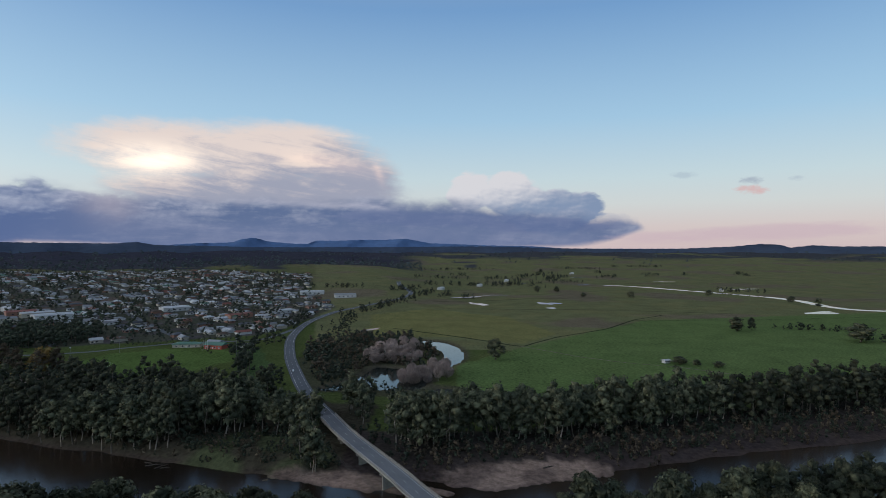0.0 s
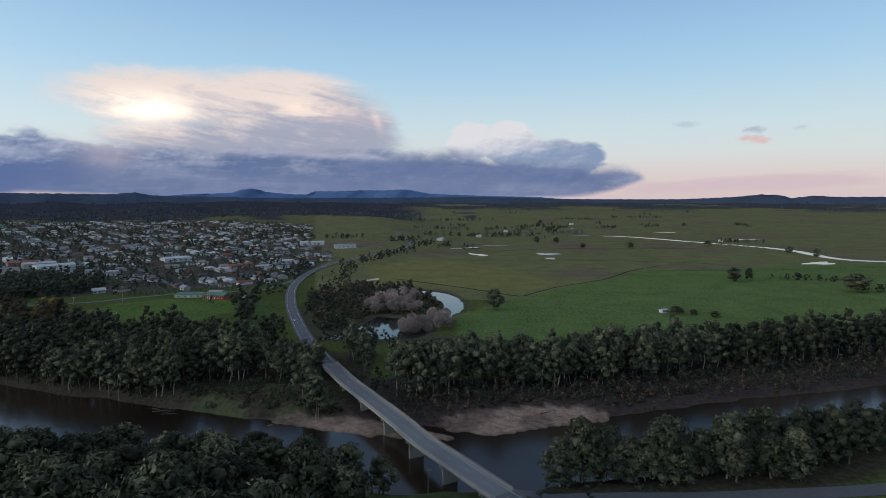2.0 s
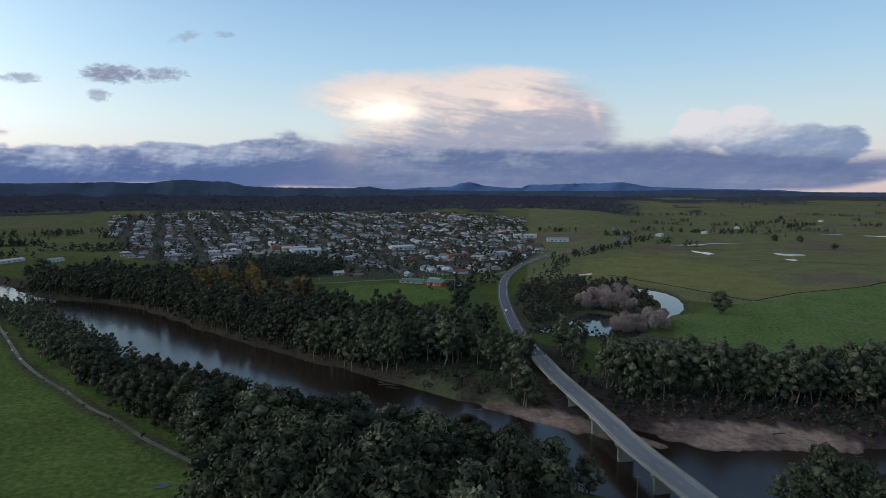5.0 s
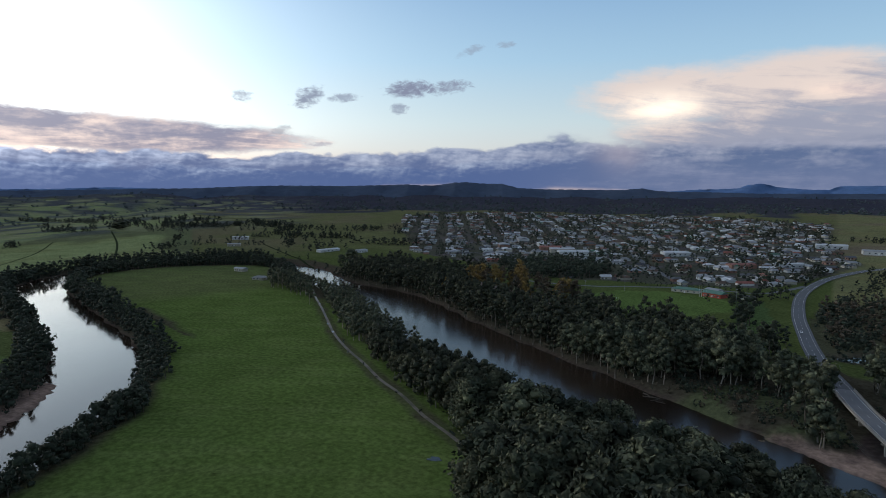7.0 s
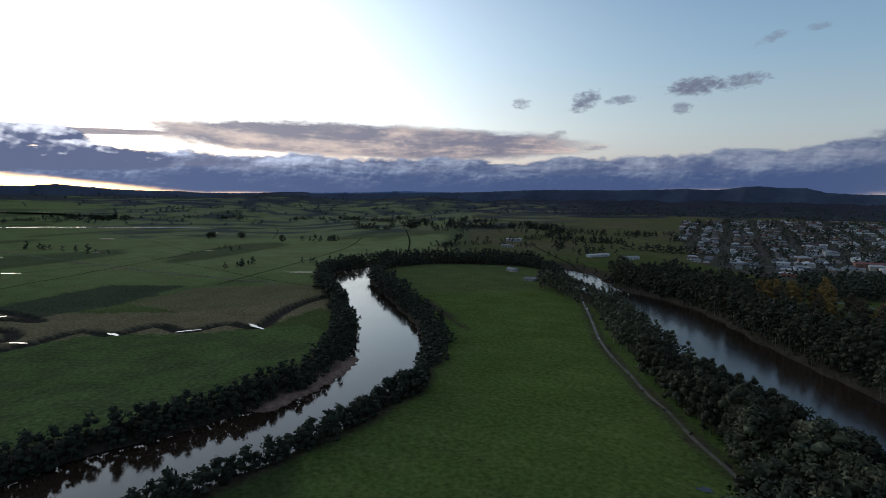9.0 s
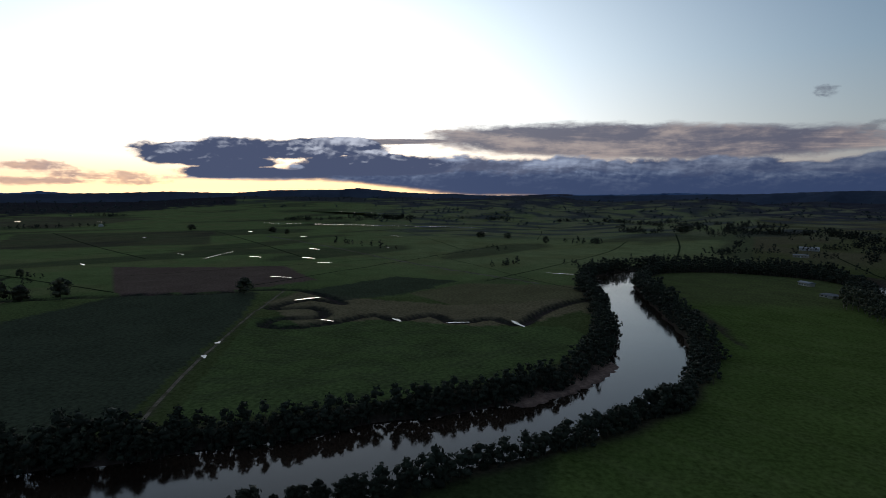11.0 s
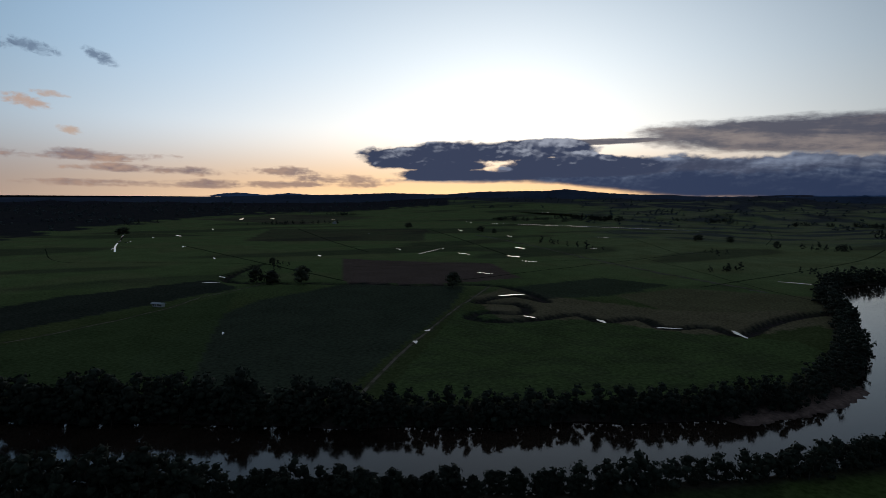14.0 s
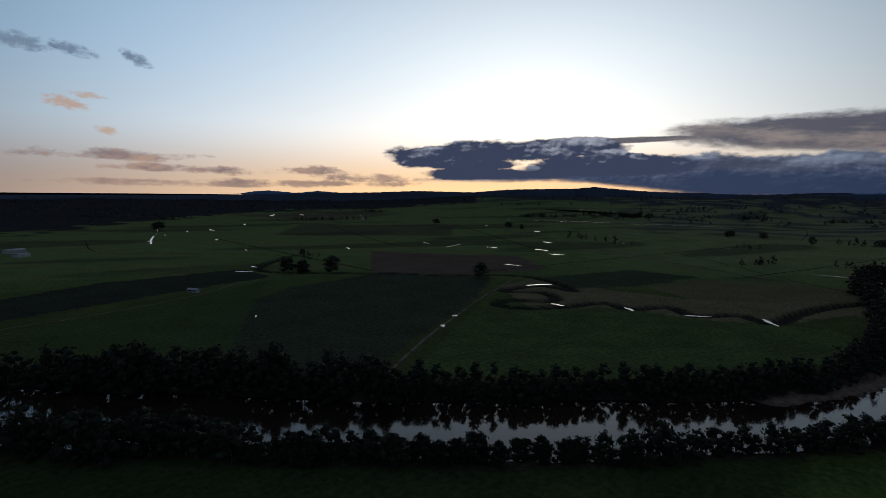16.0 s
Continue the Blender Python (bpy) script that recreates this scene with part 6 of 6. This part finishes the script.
def hall(x, y, length, width, tall, wj, rj, turn_deg, label):
    x, y = drape(x, y)
    e = new("building")
    tagged(e, label, "building", "large buildings of the town")
    part("wall", big_wall[wj], e)
    part("roof", big_roof[rj], e)
    for k in (-9, -3, 3, 9):
        part("window", window_data, e).matrix_basis = pose(k, -9.03, 0.6, 0, 0, 0)
    part("door", door_data, e).matrix_basis = pose(0.2, -9.03, 0.0, 0, 0, 0) @ Matrix.Diagonal((2.4, 1, 1.3, 1))
    e.matrix_basis = pose(x, y, height(x, y), 0, 0, turn_deg) @ Matrix.Diagonal((length / 30, width / 18, tall / 5, 1))


for q in ((-584, 833, 46, 26, 7, 2, 1, 47, "large white-roofed shop on the main street"), (-509, 771, 34, 20, 6, 2, 0, 47, "grey-roofed supermarket with white walls"),
          (-631, 867, 40, 18, 6, 0, 1, 47, "long white-roofed shop row"), (-666, 880, 36, 20, 6, 1, 5, 47, "red-roofed brick shop on the main street"),
          (-720, 930, 44, 18, 6, 2, 1, 137, "white shop row on the main street"), (-620, 790, 26, 16, 6, 0, 0, 47, "grey-roofed hall on the main street"),
          (-760, 860, 38, 18, 6, 1, 0, 137, "brick shop row with grey roof"), (-700, 800, 30, 16, 5, 0, 1, 137, "cream shop row with white roof"),
          (-660, 740, 28, 16, 5, 2, 0, 137, "white-walled shops with grey roof"), (-830, 1000, 44, 20, 6, 2, 0, 137, "grey-roofed shops up the main street"),
          (-899, 560, 42, 11, 4, 2, 1, 100, "long low white motel block by the river flats"), (-850, 590, 30, 12, 4, 2, 0, 100, "grey-roofed white works shed by the flats"),
          (-470, 960, 40, 22, 6, 2, 1, 47, "long white-roofed block of the school"), (-330, 870, 34, 18, 5, 1, 5, 47, "red-roofed brick building of the school"), (-290, 930, 40, 16, 5, 2, 1, 47, "long white-roofed block of the school"),
          (-340, 1330, 46, 18, 6, 2, 1, 20, "large white factory shed beyond the houses"), (-250, 1250, 40, 20, 6, 2, 0, 20, "grey factory shed beyond the houses"),
          (40, 1640, 30, 12, 5, 2, 1, 80, "white farm shed far across the flats"), (-60, 1500, 30, 12, 5, 2, 1, 80, "white farm shed beside trees"), (130, 1900, 26, 12, 5, 2, 1, 80, "white farm shed far across the flats"),
          (440, 2500, 24, 12, 5, 2, 1, 70, "white farm shed at the foot of the hills"), (620, 1480, 22, 10, 5, 2, 0, 70, "grey farm shed on the flats"),
          (-428, -920, 26, 12, 5, 2, 1, 10, "white-roofed farm sheds on the flats"), (-410, -865, 20, 9, 4, 2, 0, 20, "grey-roofed farmhouse on the flats"),
          (-1600, -1200, 24, 12, 5, 2, 1, 30, "white farm shed far on the western flats"), (-1250, 560, 30, 12, 5, 2, 1, 60, "white farm shed on the flats"), (-1100, 480, 22, 10, 4, 0, 0, 60, "cream farmhouse on the flats")):
    hall(*q)


# ---- sports ground ----
def sign_box(name, label, cat, x, y, l, w, h, wall, roof, turn_deg, hip=1.0, wing=0.0, pitch=0.3):
    e = new(name)
    tagged(e, label, cat)
    part("wall", data_mesh("wall", wall_shape(l, w, h, wing, 0 if hip else pitch), wall, False), e)
    part("roof", data_mesh("roof", roof_shape(l, w, h, pitch, hip, 0.8, wing), roof, False), e)
    for k in (-0.35, -0.12, 0.12, 0.35):
        pane = part("window", window_data, e)
        pane.location = (l * k, -w / 2 - 0.03, 0)
        part("window_frame", frame_data, pane, "white window frame")
    part("door", door_data, e).location = (0, -w / 2 - 0.03, 0)
    e.matrix_basis = pose(x, y, height(x, y), 0, 0, turn_deg)
    return e


RED = material("red_painted_wall", (0.36, 0.075, 0.05), 0.8, 0.2, 0.8, 0.1)
sign_box("pavilion", "long sports pavilion with a green metal roof", "pavilion", -283, 606, 27, 11, 3.4, WALLS[0], ROOFS[3], 8, 1.0)
sign_box("clubroom", "red-walled clubroom with a green roof beside the oval", "clubroom", -250, 598, 20, 12, 4.0, RED, ROOFS[3], -12, 0.0, 0.0, 0.35)
sign_box("grandstand", "small blue-grey roofed shelter beside the oval", "shelter", -258, 615, 14, 8, 4.5, WALLS[2], ROOFS[0], -12, 0.0)
sign_box("shed", "low grey shed on the lawn beside the oval", "shed", -222, 606, 14, 8, 3.0, WALLS[0], ROOFS[4], 10, 0.0)
tank = new("water_tank", data_mesh("water_tank", tube([(0, 0, 0), (0, 0, 3.6), (0, 0, 3.8), (0, 0, 4.2)], [2.4, 2.4, 2.3, 0.2], 20), ROOFS[0]))
tank.location = (-322, 468, height(-322, 468))
tagged(tank, "grey corrugated water tank at the oval's edge", "water tank")
for x, y in ((-287, 470), (-283.5, 468), (-280, 466), (-276.5, 464), (-262, 590), (-259, 588), (-256, 586), (-253, 584)):
    g = new("goal_post", data_mesh("goal_post", tube([(0, 0, -0.5), (0, 0, 11)], [0.09, 0.06], 6), PAINT))
    g.location = (x, y, height(x, y))
    tagged(g, "tall white goal post on the sports oval", "goal post", "goal posts")
for x, y in ((-335, 500), (-330, 565), (-215, 560), (-232, 470)):
    e = new("floodlight_mast")
    tagged(e, "tall thin floodlight mast beside the oval", "floodlight", "floodlight masts")
    part("mast", data_mesh("mast", tube([(0, 0, -0.5), (0, 0, 16)], [0.16, 0.1], 8), ROOFS[0]), e)
    part("lamp_head", box_mesh("lamp_head", -0.9, 0.9, -0.2, 0.2, 15.6, 16.4, ROOFS[0], 0.05), e)
    e.location = (x, y, height(x, y))
tagged(new("road", ribbon("road", spline([(-460, 540), (-400, 552), (-363, 572), (-330, 605), (-300, 628), (-262, 640), (-225, 660), (-212, 740)]), 6.5, ASPHALT, 0.15)),
       "grey street between the oval and the town", "road", kind="structure")
for line, w in (([(-540, 640), (-640, 740), (-760, 870), (-900, 1030), (-1080, 1250)], 13), ([(-300, 640), (-400, 760), (-560, 960), (-720, 1150)], 8), ([(-420, 600), (-520, 720)], 7),
                ([(-760, 700), (-640, 800), (-480, 950), (-300, 1120)], 9), ([(-900, 860), (-740, 1000), (-560, 1170), (-420, 1300)], 8)):
    tagged(new("road", ribbon("road", spline([drape(*q) for q in line], 8.0), w, ASPHALT, 0.3)), "grey town street between houses", "road", kind="structure")
# river farm on the peninsula
sign_box("farmhouse", "pale farmhouse at the far end of the peninsula field", "house", -654, 316, 17, 9, 3.0, WALLS[0], ROOFS[0], 40, 1.0, 0.3)
sign_box("shed", "open grey hay shed at the peninsula's tip", "shed", -738, 330, 16, 8, 3.6, WALLS[0], ROOFS[0], 20, 0.0)
sign_box("shed", "small white pump shed beside a farm track", "shed", -344, -443, 10, 4, 2.8, WALLS[2], ROOFS[1], 100, 0.0)
sign_box("shed", "small white shed beside round bushes in pasture", "shed", 178, 540, 6, 4, 2.6, WALLS[2], ROOFS[1], 30, 0.0)

# ---- garden and street trees of the town ----
garden = Wood("garden_trees", "dark garden and street trees between the town's houses", LEAF_DARK, DARKBARK, TINY)
autumn = Wood("garden_autumn_trees", "russet autumn trees in the town's gardens", LEAF_RUST, DARKBARK, TINY)
tx, ty = rt.uniform(-1450, -200, 4700), rt.uniform(560, 1800, 4700)
keep = inside(tx, ty, TOWN) & ~inside(tx, ty, grown(OVAL, 4)) & (near_line(tx, ty, HIGHWAY)[0] > 12)
tx, ty = tx[keep], ty[keep]
for x, y, z in zip(tx, ty, heights(tx, ty)):
    (autumn if rt.rand() < 0.06 else garden).add(x, y, z, rt.uniform(0.55, 1.15) * (1.45 if wave(np.array([x]), np.array([y]), 160, 51)[0] > 0.3 else 0.9), rt)
for i in range(420):
    x, y = rt.uniform(-600, -400), rt.uniform(560, 760)
    if inside(x, y, [(-455, 560), (-590, 640), (-520, 760), (-420, 690), (-395, 620)])[0]:
        garden.add(x, y, height(x, y), rt.uniform(0.9, 1.9), rt)
for k in np.arange(0, 1, 0.045):
    garden.add(-350 + 110 * k, 612 + 45 * k, height(-350 + 110 * k, 612 + 45 * k), 0.55, rt)
garden.done()
autumn.done()

# ---- flood water on the flats ----
for n, q in enumerate(((-118, 744, 46, 7, 0.9), (4, 1238, 60, 22, 0.5), (26, 1099, 62, 20, 1.9), (66, 1320, 44, 12, 0.2), (155, 1121, 34, 50, 0.1), (148, 1035, 30, 14, 1.8), (565, 978, 80, 26, 0.4),
                       (177, 1762, 50, 20, 0.0), (330, 1720, 40, 26, 0.4), (620, 1900, 60, 30, 0.2), (400, 2150, 60, 26, 0.1), (710, 1560, 70, 24, 0.5),
                       (-914, -546, 40, 8, 0.9), (-905, -480, 150, 5, 0.1), (-902, -413, 36, 12, 1.2), (-848, -285, 34, 10, 1.6), (-1438, -302, 50, 24, 1.4), (-1124, -252, 30, 12, 1.5), (-1860, -128, 70, 30, 1.5),
                       (-1635, -98, 40, 18, 1.5), (-790, 56, 60, 12, 1.3), (-1121, -77, 24, 10, 1.5), (-688, -286, 46, 5, 1.3), (-934, -1131, 70, 22, 1.0), (-749, -894, 30, 14, 1.0), (-1638, -1647, 230, 50, 0.75),
                       (-1776, -1628, 180, 40, 0.8), (-753, -595, 44, 9, 0.9), (-463, -512, 26, 9, 2.2), (-500, -535, 24, 8, 1.4), (-1056, -372, 50, 16, 1.0), (-905, -328, 40, 16, 1.1), (-1834, -1381, 60, 18, 0.9),
                       (-2267, -1837, 150, 40, 0.8), (-298, -319, 12, 5, 0.9), (-760, -1060, 60, 14, 0.7), (-1150, -1260, 60, 18, 0.9), (-1230, -820, 50, 14, 0.9), (-1500, -700, 50, 16, 1.0), (-660, -960, 40, 9, 0.8),
                       (-870, -1130, 34, 10, 0.8), (-2000, -900, 60, 22, 1.1), (-1350, -500, 40, 14, 1.2), (-640, -700, 26, 7, 0.9),
                       (-1900, -500, 560, 34, 1.5), (-3000, -840, 420, 130, 1.1), (-468, -96, 15, 3.4, 0.6), (-468, -48, 15, 3.2, 1.9), (-470, 0, 24, 3.4, 0.5), (-548, -200, 22, 4.5, 2.3), (-505, -178, 12, 3.4, 1.6),
                       (-456, -150, 10, 3, 1.2), (-340, -190, 7, 3, 0.3), (-374, -199, 6, 3, 0.3))):
    puddle(q[0], q[1], q[2] * (0.6 if 11 < n < 44 else 1.0), q[3] * (0.32 if 11 < n < 44 else 1.0), q[4], n)
for line, w in (([(389, 1700), (454, 1655), (542, 1487), (613, 1352), (653, 1225), (640, 1056), (700, 1000)], 22), ([(-625, -905), (-700, -1010), (-780, -1110), (-871, -1231)], 3)):
    tagged(new("flood_channel", ribbon("flood_channel", spline([drape(*q) for q in line], 10.0), w, POND, 0.35)), "narrow flood channel shining across pasture", "channel", kind="structure")

# ---- drains and fence lines across the flats ----
RUSH = material("dark_rushes", (0.026, 0.034, 0.018), 0.95, 0.3, 2.0, 0.4, spec=0.0)
for n, line in enumerate(([(-600, -1050), (-500, -840), (-560, -720), (-610, -600), (-500, -540)], [(-610, -290), (-760, -230), (-1000, -130), (-1300, 0)], [(-548, -400), (-640, -620), (-760, -900)],
                          [(-660, -465), (-840, -285), (-1010, -120)], [(-850, -720), (-1000, -560), (-1160, -400)], [(-900, -330), (-1200, -560), (-1500, -800)], [(-1100, -100), (-1500, -260), (-2000, -480)],
                          [(-700, -40), (-900, 60), (-1150, 170), (-1400, 240)], [(-1300, -1100), (-1000, -760), (-840, -560)], [(-640, 80), (-720, 20), (-860, -60), (-1000, -150)],
                          [(-900, -1250), (-1200, -1000), (-1600, -700)], [(-1000, 250), (-1300, 330), (-1700, 420)], [(-1400, 40), (-1700, 60), (-2100, 60)],
                          [(61, 624), (102, 687), (177, 766), (238, 862), (300, 930)], [(58, 624), (-20, 700), (-90, 760)], [(240, 860), (420, 880), (640, 930)], [(0, 1000), (200, 1010), (420, 960)],
                          [(-60, 1150), (200, 1250), (480, 1270)], [(100, 1450), (420, 1480), (700, 1500)], [(120, 1850), (500, 1800), (900, 1850)], [(-700, 430), (-860, 470), (-1100, 540)])):
    tagged(new("drain", ribbon("drain", spline([drape(*q) for q in line], 12.0), 1.6 + 0.9 * (n % 3), RUSH, 0.12)), "dark rush-lined drain across the pasture", "drain", kind="structure")
for line, w in (([(58, 624), (127, 549), (190, 514), (239, 474), (330, 440)], 2.2),):
    tagged(new("track", ribbon("track", spline(line, 8.0), w, DIRT, 0.08)), "faint worn farm track through pasture", "track", kind="structure")

# ---- white car on the highway ----
CARPAINT = material("white_car_paint", (0.7, 0.7, 0.7), 0.25, 0.05, 1.0, 0.0, spec=0.5)
TYRE = material("black_tyre_rubber", (0.02, 0.02, 0.02), 0.9, 0.1, 1.0, 0.0)


def car(x, y, z, turn_deg):
    e = new("car")
    tagged(e, "white car on the highway bend", "car")
    bm = bmesh.new()
    prof = [(-2.2, 0.35), (-2.25, 0.75), (-1.5, 0.92), (-0.9, 1.42), (0.7, 1.45), (1.5, 0.95), (2.15, 0.85), (2.25, 0.4)]
    rows = [[bm.verts.new((k * (0.86 if h < 1.2 else 0.68), u, h)) for u, h in prof] for k in (-1, 1)]
    for i in range(len(prof)):
        j = (i + 1) % len(prof)
        bm.faces.new((rows[0][i], rows[0][j], rows[1][j], rows[1][i]))
    bm.faces.new(rows[0][::-1])
    bm.faces.new(rows[1])
    bmesh.ops.recalc_face_normals(bm, faces=bm.faces)
    me = bpy.data.meshes.new("body")
    bm.to_mesh(me)
    bm.free()
    me.materials.append(CARPAINT)
    part("body", me, e)
    part("windscreen", box_mesh("windscreen", -0.62, 0.62, -0.02, 0.02, -0.28, 0.28, PANE), e).matrix_basis = pose(0, 1.13, 1.22, 58, 0, 0)
    part("rear_window", box_mesh("rear_window", -0.6, 0.6, -0.02, 0.02, -0.25, 0.25, PANE), e).matrix_basis = pose(0, -1.22, 1.2, -52, 0, 0)
    for a in (-0.82, 0.82):
        for b in (-1.4, 1.4):
            w = part("wheel", data_mesh("wheel", tube([(-0.1, 0, 0), (0.1, 0, 0)], [0.33, 0.33], 14), TYRE), e)
            w.location = (a, b, 0.33)
            part("rim", data_mesh("rim", tube([(-0.11, 0, 0), (0.11, 0, 0)], [0.2, 0.2], 12), ROOFS[0]), w)
    e.matrix_basis = pose(x, y, z, 0, 0, turn_deg)


car(-138.5, 481, float(road_z(481)) + 0.03, 20)

# ---- driftwood on the far bank, a boggy hollow in the field ----
for x, y, l, a in ((-150, 287, 9, 20), (-146, 285, 7, 55), (-154, 289, 6, -25), (-143, 283, 5, 5), (40, 288, 6, 30), (95, 300, 7, 70)):
    lg = new("driftwood_log", data_mesh("driftwood_log", joined([tube([(-l / 2, 0, 0.2), (0, 0.25, 0.35), (l / 2, 0, 0.25)], [0.3, 0.26, 0.12], 7), tube([(0, 0.2, 0.3), (0.9, 1.0, 0.9)], [0.12, 0.04], 5)]), DARKBARK))
    lg.matrix_basis = pose(x, y, max(height(x, y), WATER_Z), 0, 0, a)
    tagged(lg, "bleached driftwood log stranded on the river bank", "log", "driftwood logs")
puddle(-163, 147, 6, 3.2, 0.4, 77)
for n, i in enumerate(range(6, len(TRACK) - 4, 7)):
    puddle(TRACK[i, 0] + rt.normal() * 0.8, TRACK[i, 1] + rt.normal() * 0.8, rt.uniform(2.5, 6.5), rt.uniform(0.7, 1.5), 2.6 + rt.normal() * 0.15, 100 + n)
